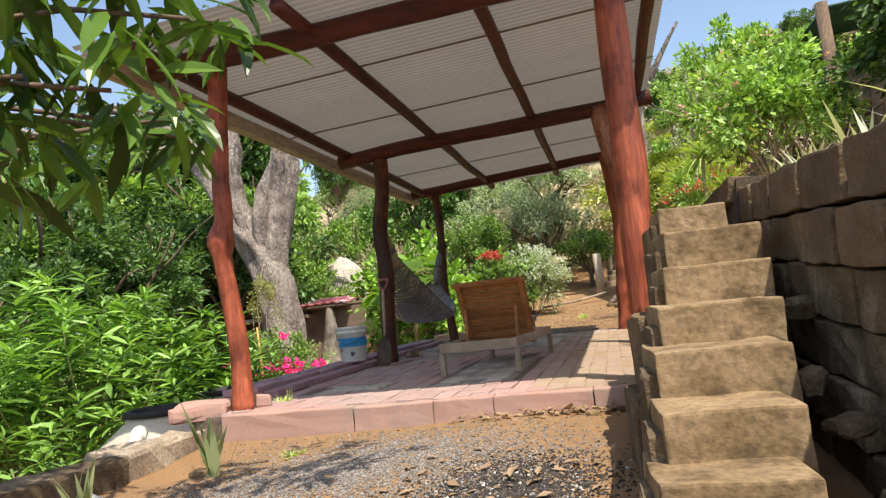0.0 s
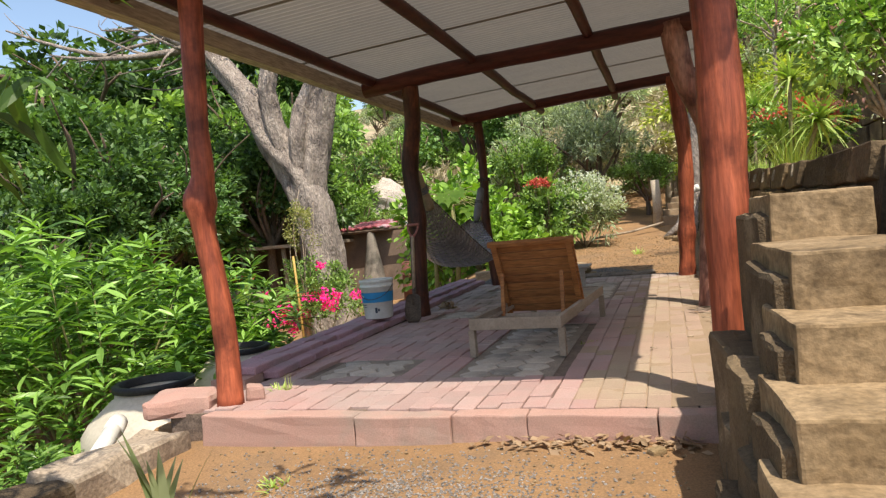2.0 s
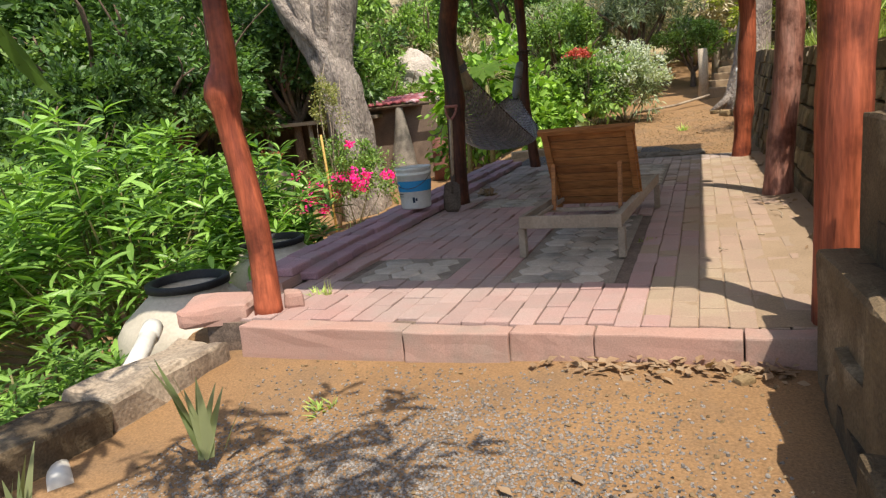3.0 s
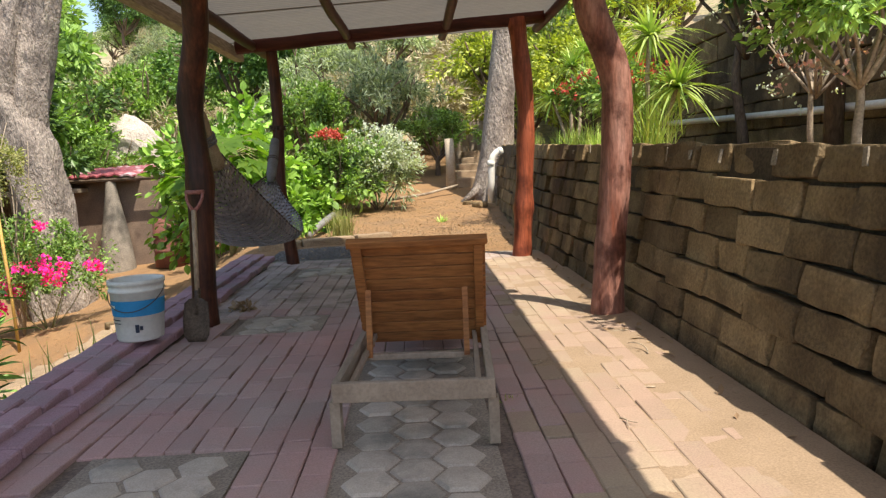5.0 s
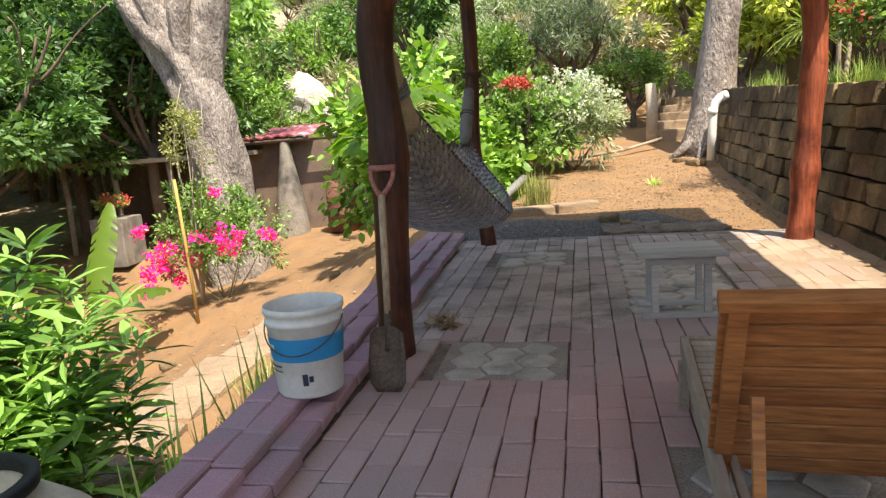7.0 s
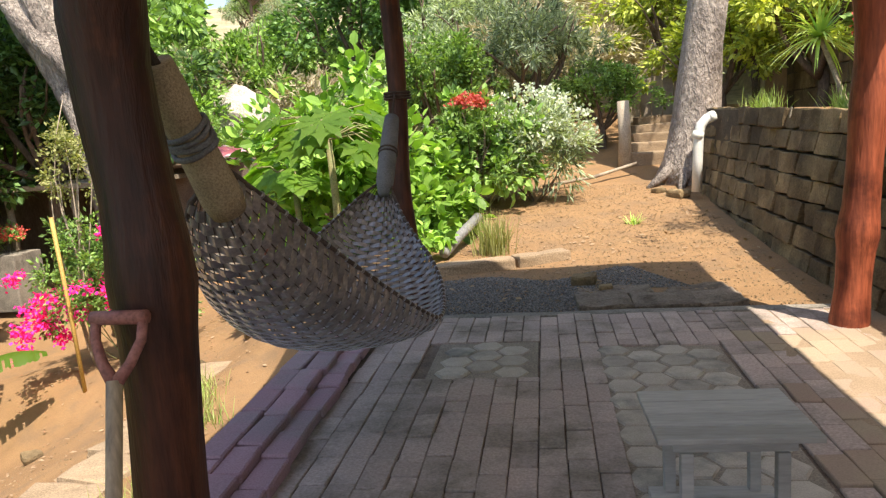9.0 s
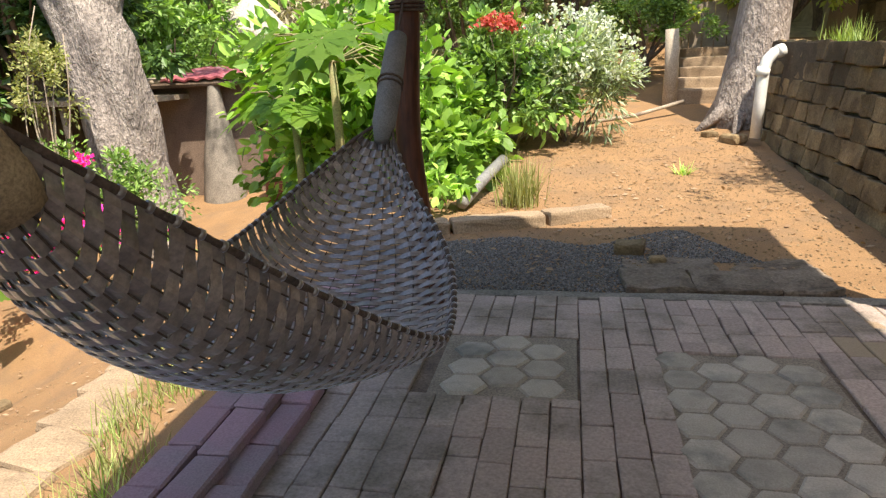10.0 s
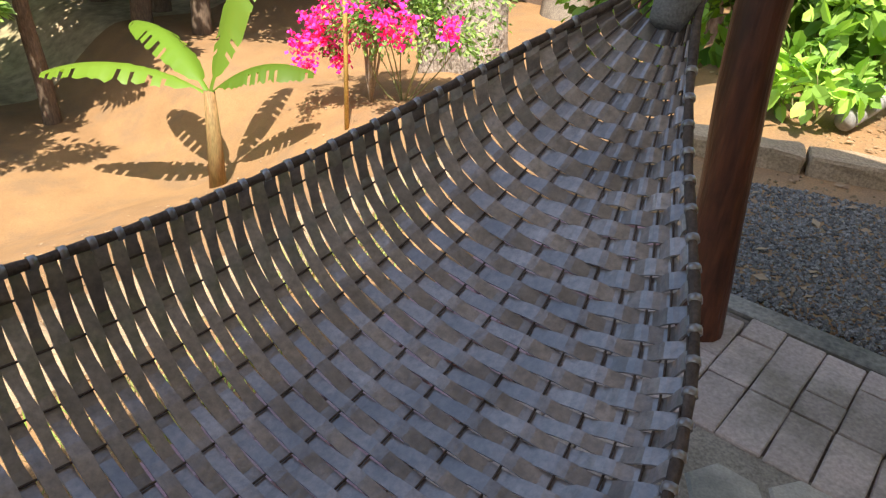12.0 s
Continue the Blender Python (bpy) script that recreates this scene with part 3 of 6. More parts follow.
def build_bricks():
    meshes = []
    for s in range(6):
        me = rough_box(0.1235, 0.246, 0.055, 0.0045, 0, 0.004, s)
        me.materials.append(M_BRICK)
        meshes.append(me)
    r = random.Random(5)
    joined, worn, dusty = Geo(), Geo(), Geo()
    col_w, x = 0.1265, -1.703
    singles = 0
    col = 0
    spots = []
    while x < 1.72:
        y = 4.75 + r.uniform(0.02, 0.25)
        first = True
        while y < 12.4:
            L = 0.256 if r.random() > 0.22 else r.choice((0.13, 0.2, 0.3))
            if first:
                L, y = y - 4.75, 4.75
                first = False
            L = min(L, 12.4 - y)
            cx = x + col_w / 2
            for a, b, c, d in hex_patches():
                if a - 0.04 < cx < b + 0.04:
                    if c - 0.03 <= y < d - 0.001:
                        y = d
                    elif y < c - 0.03 < y + L:
                        L = c - y
            cy = y + L / 2
            hit = cx < -1.40 - 0.26 * (cy - 5.35) / 7.15 and cy > 5.3 or cx < -1.4 and cy < 5.3
            if not hit and L > 0.06 and not (cx > 1.66 and r.random() < 0.35):
                spots.append((cx, cy, L))
            y += L
        x += col_w
        col += 1
    for cx, cy, L in spots:
        z = -0.055 + r.gauss(0, 0.0035)
        near = 5.7 < cy < 8.6 and cx < 0.7
        rot, tx, ty = r.gauss(0, 0.012), r.gauss(0, 0.012), r.gauss(0, 0.012)
        sx = r.uniform(0.955, 1.01)
        me = r.choice(meshes)
        if near and singles < 300:
            piece("brick", me, FLOOR, cx, cy, z, rot, (sx, (L - 0.007) / 0.246, 1), tx, ty)
            singles += 1
        else:
            m = Matrix.LocRotScale((cx, cy, z), Euler((tx, ty, rot)), (sx, (L - 0.007) / 0.246, 1))
            (dusty if cx > 0.95 + 0.3 * noise.noise(Vector((cx * 3, cy * 0.8, 2))) + r.uniform(-0.2, 0.2) and cy < 11.8 else worn if cy > 9.3 + 0.6 * cx * r.random() else joined).add([m @ v.co for v in me.vertices], [tuple(p.vertices) for p in me.polygons])
    part("more_bricks", joined, M_BRICK, FLOOR, "rows of worn red bricks", kind="stuff")
    part("worn_bricks", worn, M_BRICK_GREY, FLOOR, "rows of dusty grey-brown bricks", kind="stuff")
    part("dusty_bricks", dusty, M_BRICK_DUSTY, FLOOR, "sand-dusted tan bricks along the wall side", kind="stuff")
    # hexagonal tiles
    tiles = []
    for s in range(4):
        g = Geo()
        top = []
        for ring, (rad, z) in enumerate(((0.113, 0.0), (0.112, 0.04), (0.1, 0.053), (0.05, 0.057))):
            g.v += [(rad * math.cos(math.pi / 3 * k + 0.0), rad * math.sin(math.pi / 3 * k), z + r.gauss(0, 0.001)) for k in range(6)]
        for q in range(3):
            g.f += [(q * 6 + k, q * 6 + (k + 1) % 6, q * 6 + 6 + (k + 1) % 6, q * 6 + 6 + k) for k in range(6)]
        g.f.append(tuple(range(18, 24)))
        tiles.append(mesh_of("hexagon", g, M_HEX))
    fill = Geo()
    for a, b, c, d in hex_patches():
        fill.box(a - 0.02, b + 0.02, c - 0.02, d + 0.02, -0.05, -0.0125)
        nx, ny = max(3, int((b - a) / 0.178 - 0.1)), max(3, round((d - c) / 0.207))
        start = a + (b - a - (nx - 1) * 0.178) / 2
        for i in range(nx):
            for j in range(ny):
                cx, cy = start + i * 0.178, c + 0.1 + j * 0.207 + (0.103 if i % 2 else 0)
                if cy > d - 0.06:
                    continue
                piece("hexagonal_tile", r.choice(tiles), FLOOR, cx, cy, -0.056 + r.gauss(0, 0.003), r.gauss(0, 0.03) + math.pi / 3 * r.randint(0, 5), (1, 1, 1), r.gauss(0, 0.01), r.gauss(0, 0.01))
    part("tile_mortar", fill, M_GROUT, FLOOR, "grey mortar round the hexagonal tiles")


# raised brick border on the open side
def build_border():
    border = thing("border", (0, 0, 0), "raised dusty red brick border along the patio's open side", "border", kind="structure")
    g = Geo()
    n = 24
    for i in range(n):
        y0, y1 = 5.35 + (12.5 - 5.35) * i / n, 5.35 + (12.5 - 5.35) * (i + 1) / n
        s0, s1 = (y0 - 5.35) / 7.15, (y1 - 5.35) / 7.15
        o0, o1, i0, i1 = -1.78 - 0.26 * s0, -1.78 - 0.26 * s1, -1.44 - 0.26 * s0, -1.44 - 0.26 * s1
        g.add([(o0, y0, -1.3), (i0, y0, -1.3), (i1, y1, -1.3), (o1, y1, -1.3), (o0, y0, 0.045), (i0 - 0.06, y0, 0.045), (i1 - 0.06, y1, 0.045), (o1, y1, 0.045)],
              [(4, 5, 6, 7), (0, 1, 5, 4), (1, 2, 6, 5), (3, 0, 4, 7), (2, 3, 7, 6)])
    part("footing", g, M_PINK, border)
    r = random.Random(9)
    ms = []
    for s in range(5):
        me = rough_box(0.134, 0.27, 0.06, 0.008, 0, 0.006, s + 20)
        me.materials.append(M_BRICK_SHADE_TINT)
        ms.append(me)
    for row, (off, top) in enumerate(((-1.71, 0.105), (-1.575, 0.10), (-1.44, 0.06))):
        y = 5.4 + row * 0.09
        while y < 12.4:
            L = r.choice((0.27, 0.27, 0.28, 0.2, 0.34))
            s = (y - 5.35) / 7.15
            piece("brick", r.choice(ms), border, off - 0.26 * s + r.gauss(0, 0.005), y + L / 2, top - 0.06 + r.gauss(0, 0.004), 0.036 + r.gauss(0, 0.015), (1.0, (L - 0.012) / 0.27, 1), r.gauss(0, 0.015), r.gauss(0, 0.02))
            y += L
    me = rough_box(0.42, 0.36, 0.12, 0.04, 2, 0.02, 77)
    me.materials.append(M_PINK)
    piece("corner_block", me, border, -1.62, 4.86, -0.04, 0.35)
    me = rough_box(0.11, 0.14, 0.1, 0.025, 2, 0.015, 78)
    me.materials.append(M_PINK)
    piece("corner_block", me, border, -1.2, 5.02, -0.01, 0.5)
    # low concrete wall that runs on in front
    low = thing("low_wall", (0, 0, 0), "low rough grey concrete wall beside the gravel", "wall", kind="structure")
    for k, (x, y, L, a) in enumerate(((-1.56, 4.22, 0.78, 0.12), (-1.66, 3.42, 0.82, 0.14), (-1.8, 2.56, 0.9, 0.12), (-1.9, 1.6, 1.0, 0.1))):
        me = rough_box(0.34, L, 0.78, 0.03, 4, 0.035, 40 + k)
        # first block pale as in sun, the others coloured dark for the foliage's shade
        me.materials.append(M_PALE_CONCRETE if k == 0 else M_STONE_SHADED)
        piece("wall_block", me, low, x - 0.02, y, -0.85 - 0.035 * k, -a)


build_border()


# retaining wall beside the patio: courses of stone blocks
def build_retaining_wall():
    wall = thing("wall_east", (0, 0, 0), "retaining wall of rough tan stone blocks", "wall", kind="structure")
    g = Geo()
    n = 30
    for i in range(n):
        y0, y1 = 4.3 + 14.5 * i / n, 4.3 + 14.5 * (i + 1) / n
        t0, t1 = wall_top(y0) - 0.03, wall_top(y1) - 0.03
        g.add([(2.02, y0, -0.4), (2.3, y0, -0.4), (2.3, y1, -0.4), (2.02, y1, -0.4), (2.2, y0, t0), (2.4, y0, t0), (2.4, y1, t1), (2.2, y1, t1)],
              [(4, 5, 6, 7), (0, 1, 5, 4), (1, 2, 6, 5), (3, 0, 4, 7), (2, 3, 7, 6)])
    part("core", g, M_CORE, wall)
    r = random.Random(21)
    ms = []
    for s in range(8):
        me = rough_box(0.26, 0.4, 0.175, 0.011, 2, 0.017, s + 50)
        me.materials.append(M_STONE)
        ms.append(me)
    for c in range(8):
        y = 4.3 + (0.2 if c % 2 else 0) + r.uniform(0, 0.1)
        while y < 18.75:
            L = r.uniform(0.36, 0.6)
            h = (wall_top(y) + 0.06) / 7.0
            z = -0.06 + c * h
            if c < 7 and z > land(1.9, y) - 0.2:
                x = 1.93 + 0.037 * c + 0.13 + r.gauss(0, 0.016) - 0.06 * smooth_step(9, 12, y) + 0.1 * smooth_step(13, 18, y)
                piece("stone_block", r.choice(ms), wall, x, y + L / 2, z, r.gauss(0, 0.02), (1, (L - r.uniform(0.012, 0.035)) / 0.4, (h - r.uniform(0.01, 0.022)) / 0.175), r.gauss(0, 0.01 if c < 6 else 0.003), 0.16 + r.gauss(0, 0.03 if c < 6 else 0.01))
            y += L


def wall_top(y):
    return 1.17 + 0.028 * max(0, y - 5.0)


# stone stairs with the high wall beside them
def build_stairs():
    stairs = thing("stairs", (0, 0, 0), "steep stairs of rough worn stone slabs", "stairs", kind="structure")
    steps = ((1.47, 1.9, 1.25, -0.38), (1.47, 1.88, 1.5, -0.23), (1.48, 1.87, 1.76, -0.08), (1.49, 1.88, 2.01, 0.075), (1.53, 1.92, 2.25, 0.215), (1.545, 1.97, 2.52, 0.362), (1.59, 2.02, 2.81, 0.5), (1.645, 2.06, 3.11, 0.65),
             (1.68, 2.09, 3.38, 0.815), (1.72, 2.06, 3.98, 0.985))
    for k, (x0, x1, y, z) in enumerate(steps):
        deep = 0.62 if k == 8 else 0.45
        me = rough_box(x1 - x0, deep, 0.24 if k < 9 else 0.2, 0.01, 8, 0.007, 90 + k)
        me.materials.append(M_STEP)
        piece("step", me, stairs, (x0 + x1) / 2, y + deep / 2, z - 0.24 + (0.04 if k == 9 else 0), 0.06)
    g = Geo()
    for k, (x0, x1, y, z) in enumerate(steps[:-1]):
        g.box(x0 + 0.03, x1 - 0.02, y + 0.09, 4.3, -0.9 if k == 0 else steps[k - 1][3] - 0.3, z - 0.1)
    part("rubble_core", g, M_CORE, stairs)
    r = random.Random(31)
    for k in range(8):
        s = k / 7
        me = rough_box(r.uniform(0.07, 0.13), r.uniform(0.07, 0.13), r.uniform(0.06, 0.1), 0.035, 1, 0.03, 120 + k)
        me.materials.append(M_STONE_SHADED)
        piece("rubble_stone", me, stairs, 2.03 + 0.1 * s + r.uniform(-0.03, 0.04), 1.2 + 2.3 * s, -0.55 + 1.1 * s + r.uniform(-0.1, 0.0), r.uniform(0, 3), (1, 1, 1), r.uniform(-0.3, 0.3), r.uniform(-0.3, 0.3))
    # stones on the open side of the stairs, its shade put into their colour
    for k, (x0, x1, y, z) in enumerate(steps[1:]):
        d = 0.34 if k < 7 else 0.55
        me = rough_box(0.1, d, z + 0.55, 0.02, 3, 0.018, 150 + k)
        me.materials.append(M_STONE_SHADED)
        piece("side_stone", me, stairs, x0 + 0.012, y + 0.02 + d / 2, -0.62, 0.05)
    me = rough_box(0.07, 0.5, 0.62, 0.02, 3, 0.02, 166)
    me.materials.append(M_STONE_SHADED)
    piece("side_stone", me, stairs, 1.5, 3.1, -0.45, 0.05)
    for k, (x, y, w, d, top) in enumerate(((1.63, 4.12, 0.17, 0.8, 0.4), (1.61, 3.5, 0.15, 0.42, 0.46), (1.585, 3.08, 0.13, 0.4, 0.3), (1.555, 2.68, 0.11, 0.4, 0.14), (1.59, 3.9, 0.13, 0.5, 0.16))):
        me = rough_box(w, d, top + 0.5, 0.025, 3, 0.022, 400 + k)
        me.materials.append(M_STONE_SHADED)
        piece("side_stone", me, stairs, x, y, -0.5, 0.06)
    high = thing("wall_stairs", (0, 0, 0), "high wall of large stone blocks, coloured dark for shade, beside the stairs", "wall", kind="structure")
    g = Geo()
    g.box(2.33, 2.7, -3.0, 4.6, -1.2, 0.6)
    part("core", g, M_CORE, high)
    ms = []
    for s in range(8):
        # block colour already holds the shade on this face
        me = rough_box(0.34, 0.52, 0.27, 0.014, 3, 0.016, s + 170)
        me.materials.append(M_STONE_SHADED)
        ms.append(me)
    for c in range(9):
        y = -2.6 + (0.23 if c % 2 else 0)
        while y < 4.5:
            L = r.uniform(0.36, 0.56)
            top = 0.985 + 0.06 * (y + L / 2 - 2.5)
            z = top - 0.205 * (c + 1)
            if y + L < 4.72:
                piece("stone_block", r.choice(ms), high, 2.37 + r.gauss(0, 0.013), y + L / 2, z, r.gauss(0, 0.012), (1, (L - r.uniform(0.015, 0.04)) / 0.52, 0.19 / 0.27), 0.06 + r.gauss(0, 0.006), r.gauss(0, 0.012))
            y += L


def build_mortar_patches():
    """Pale lime drips where the top stones of the retaining wall meet."""
    wall = bpy.data.objects["wall_east"]
    r = random.Random(61)
    for k, y in enumerate((6.05, 6.75, 7.42, 7.85, 8.3, 9.1, 9.75, 10.6, 11.3, 12.4, 13.5, 14.8)):
        me = rough_box(0.014, r.uniform(0.018, 0.05), r.uniform(0.04, 0.11), 0.004, 1, 0.014, 420 + k)
        me.materials.append(M_LIME)
        piece("mortar_patch", me, wall, 2.135 + r.uniform(-0.01, 0.01), y, wall_top(y) - r.uniform(0.09, 0.13), 0, (1, 1, 1), r.uniform(-0.15, 0.15), 0.16)


def build_litter():
    """Twigs along the foot of the wall and a dry flower head on the bricks."""
    r = random.Random(63)
    for k, (x, y, L) in enumerate(((1.72, 7.9, 0.3), (1.66, 7.3, 0.22), (1.8, 7.1, 0.35), (1.5, 6.7, 0.2), (1.75, 9.4, 0.25), (1.2, 6.3, 0.14), (0.95, 7.2, 0.12))):
        twig_root = thing("twig", (x, y, 0.006), "thin dry twig lying on the dusty bricks", "twig", "fallen twigs")
        g = Geo()
        a = r.uniform(0, 6.28)
        tip = (math.cos(a) * L, math.sin(a) * L, 0.012)
        pts = limb(g, (0, 0, 0.0), tip, 0.005, 0.002, 0.12, 430 + k, 5)
        limb(g, pts[3], pts[3] + Vector((math.cos(a + 0.7), math.sin(a + 0.7), 0.1)) * L * 0.4, 0.003, 0.0015, 0.1, 440 + k, 5)
        part("stem", g, M_DRY, twig_root, smooth=True)
    head = thing("dry_flower_head", (-1.22, 9.28, 0.0), "withered brown flower head lying on the bricks", "plant litter")
    p, w = crown_points(70, (0.1, 0.09, 0.05), 8, 0.5, seed=64)
    p[:, 2] = np.abs(p[:, 2]) + 0.01
    part("petal", leaf_mesh("petal", "small", p, w, 0.05 + 0.04 * nrng.rand(len(p)), L_LITTER), None, head)


build_retaining_wall()
build_stairs()
build_mortar_patches()
build_litter()


# pavilion: crooked red log posts, beams and a corrugated roof
def post_geo(points, r, seed, flare=1.25, knots=()):
    g = Geo()
    pts = [Vector(p) for p in points]
    out, radii = [], []
    n = 26
    for i in range(n + 1):
        s = i / n * (len(pts) - 1)
        k = min(int(s), len(pts) - 2)
        f = s - k
        p0, p1, p2, p3 = pts[max(k - 1, 0)], pts[k], pts[k + 1], pts[min(k + 2, len(pts) - 1)]
        q = 0.5 * ((2 * p1) + (p2 - p0) * f + (2 * p0 - 5 * p1 + 4 * p2 - p3) * f * f + (3 * p1 - p0 - 3 * p2 + p3) * f ** 3)
        out.append(q)
        w = r * (1 + 0.10 * noise.noise(Vector((seed, q.z * 2.5, 0))))
        w *= 1 + (flare - 1) * max(0, 1 - i / n * 7)
        for kz, kr in knots:
            w *= 1 + kr * math.exp(-((q.z - kz) / 0.08) ** 2)
        radii.append(w)
    g.tube(out, radii, 14)
    for i, v in enumerate(g.v):
        q = Vector(v)
        c = out[min(i // 14, n)]
        d = (q - c)
        ang = math.atan2(d.y, d.x)
        g.v[i] = tuple(c + d * (1 + 0.09 * noise.noise(Vector((math.cos(ang) * 1.6 + seed * 5, math.sin(ang) * 1.6, q.z * 0.9))) + 0.04 * noise.noise(Vector((math.cos(ang) * 5, math.sin(ang) * 5 + seed, q.z * 3)))))
    return g


def build_pavilion():
    pav = thing("pavilion", (0, 0, 0), "open pavilion of crooked red-stained logs under a corrugated roof", "pavilion")
    posts = (
        ("A", [(-1.29, 4.88, -0.02), (-1.3, 4.9, 0.5), (-1.385, 4.9, 1.2), (-1.345, 4.9, 1.45), (-1.35, 4.9, 1.8), (-1.31, 4.9, 2.62)], 0.072, ((1.27, 0.5), (0.55, 0.08), (1.75, -0.1)), M_LOG),
        ("F", [(1.64, 4.82, -0.2), (1.65, 4.82, 0.9), (1.665, 4.82, 1.5), (1.66, 4.82, 2.1), (1.67, 4.82, 2.85)], 0.1, ((0.9, 0.1),), M_LOG),
        ("B", [(-1.4, 8.76, -0.03), (-1.38, 8.76, 0.5), (-1.345, 8.75, 1.15), (-1.37, 8.73, 1.7), (-1.24, 8.6, 2.22), (-1.2, 8.48, 2.62)], 0.095, ((1.15, 0.2), (1.75, 0.06)), M_LOG_SHADED),
        ("C", [(-1.3, 12.2, -0.1), (-1.36, 12.2, 0.5), (-1.41, 12.2, 1.05), (-1.385, 12.2, 1.7), (-1.385, 12.2, 2.2), (-1.41, 12.2, 2.75)], 0.073, (), M_LOG_SHADED),
        ("D", [(1.74, 8.5, -0.05), (1.77, 8.5, 0.5), (1.82, 8.5, 1.1), (1.83, 8.5, 1.75), (1.64, 8.45, 2.25), (1.56, 8.42, 2.78)], 0.115, ((0.45, 0.06), (1.85, 0.1)), M_LOG_WORN),
        ("E", [(1.6, 11.97, -0.05), (1.63, 11.97, 0.45), (1.67, 11.97, 1.1), (1.7, 11.97, 1.9), (1.62, 11.97, 2.9)], 0.11, ((0.62, 0.18),), M_LOG),
    )
    for tag, pts, r, knots, m in posts:
        part("post", post_geo(pts, r, ord(tag), 1.0 if tag == "F" else 1.2, knots), m, pav, "weathered flaking red log post" if m is M_LOG_WORN else "crooked log post, coloured dark brown for shade" if m is M_LOG_SHADED else "red-stained crooked log post", True)
    for a, b, r in (((-1.74, 4.72, 2.6), (2.1, 4.85, 2.8), 0.085), ((-1.72, 8.46, 2.6), (2.15, 8.42, 2.8), 0.09), ((-1.82, 12.15, 2.7), (1.95, 11.98, 2.92), 0.085)):
        g = Geo()
        p0, p1 = Vector(a), Vector(b)
        n = 14
        pts = [p0.lerp(p1, i / n) + Vector((0, 0.03 * noise.noise(Vector((i * 0.4, a[1], 0))), 0.035 * noise.noise(Vector((i * 0.35, a[1], 4))))) for i in range(n + 1)]
        g.tube(pts, [r * (1 + 0.1 * noise.noise(Vector((i * 0.5, a[1], 9)))) for i in range(n + 1)], 10)
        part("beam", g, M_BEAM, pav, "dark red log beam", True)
    for x, r in ((-1.62, 0.06), (-0.45, 0.055), (0.76, 0.055), (2.0, 0.055)):
        g = Geo()
        n = 16
        pts = [Vector((x + 0.03 * noise.noise(Vector((x, i * 0.4, 0))), 4.25 + 8.55 * i / n, roof_z(x, 4.25 + 8.55 * i / n) - r - 0.015 + 0.012 * noise.noise(Vector((x, i * 0.5, 7))))) for i in range(n + 1)]
        g.tube(pts, r, 8)
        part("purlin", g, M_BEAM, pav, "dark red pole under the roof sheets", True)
    y, k = 4.2, 0
    r = random.Random(2)
    while y < 12.9:
        y1 = min(y + 0.8, 12.95)
        g = Geo()
        n = int((y1 + 0.02 - y) / 0.076 * 8)
        xs = [-2.02, -1.0, 0.1, 1.2, 2.14]
        for i in range(n + 1):
            yy = y + (y1 + 0.02 - y) * i / n
            for x in xs:
                g.v.append((x + r.uniform(-0.002, 0.002), yy, roof_z(x, yy) + 0.009 * math.sin(yy / 0.076 * 2 * math.pi) + 0.003 * (k % 2)))
        for i in range(n):
            for j in range(4):
                g.f.append((i * 5 + j, i * 5 + j + 1, i * 5 + j + 6, i * 5 + j + 5))
        part("roof_sheet", g, M_SHEET, pav, "pale corrugated fibre roof sheet", True)
        y, k = y1, k + 1
    g = Geo()
    n = 12
    for i in range(n + 1):
        y = 4.25 + 8.5 * i / n
        w, z = 0.02 * noise.noise(Vector((i * 0.6, 1, 0))), roof_z(-2, y) - 0.02
        g.v += [(-1.98 + w, y, z - 0.13), (-1.87 + w, y, z - 0.13), (-1.87 + w, y, z), (-2.0 + w, y, z - 0.02)]
    for i in range(n):
        g.f += [(4 * i + k, 4 * i + (k + 1) % 4, 4 * i + 4 + (k + 1) % 4, 4 * i + 4 + k) for k in range(4)]
    g.f += [(3, 2, 1, 0), tuple(range(4 * n, 4 * n + 4))]
    part("eave_board", g, M_EAVE, pav, "pale eave board along the low side")


def roof_z(x, y):
    return 2.83 + 0.052 * x + 0.012 * (y - 8.4)


build_pavilion()


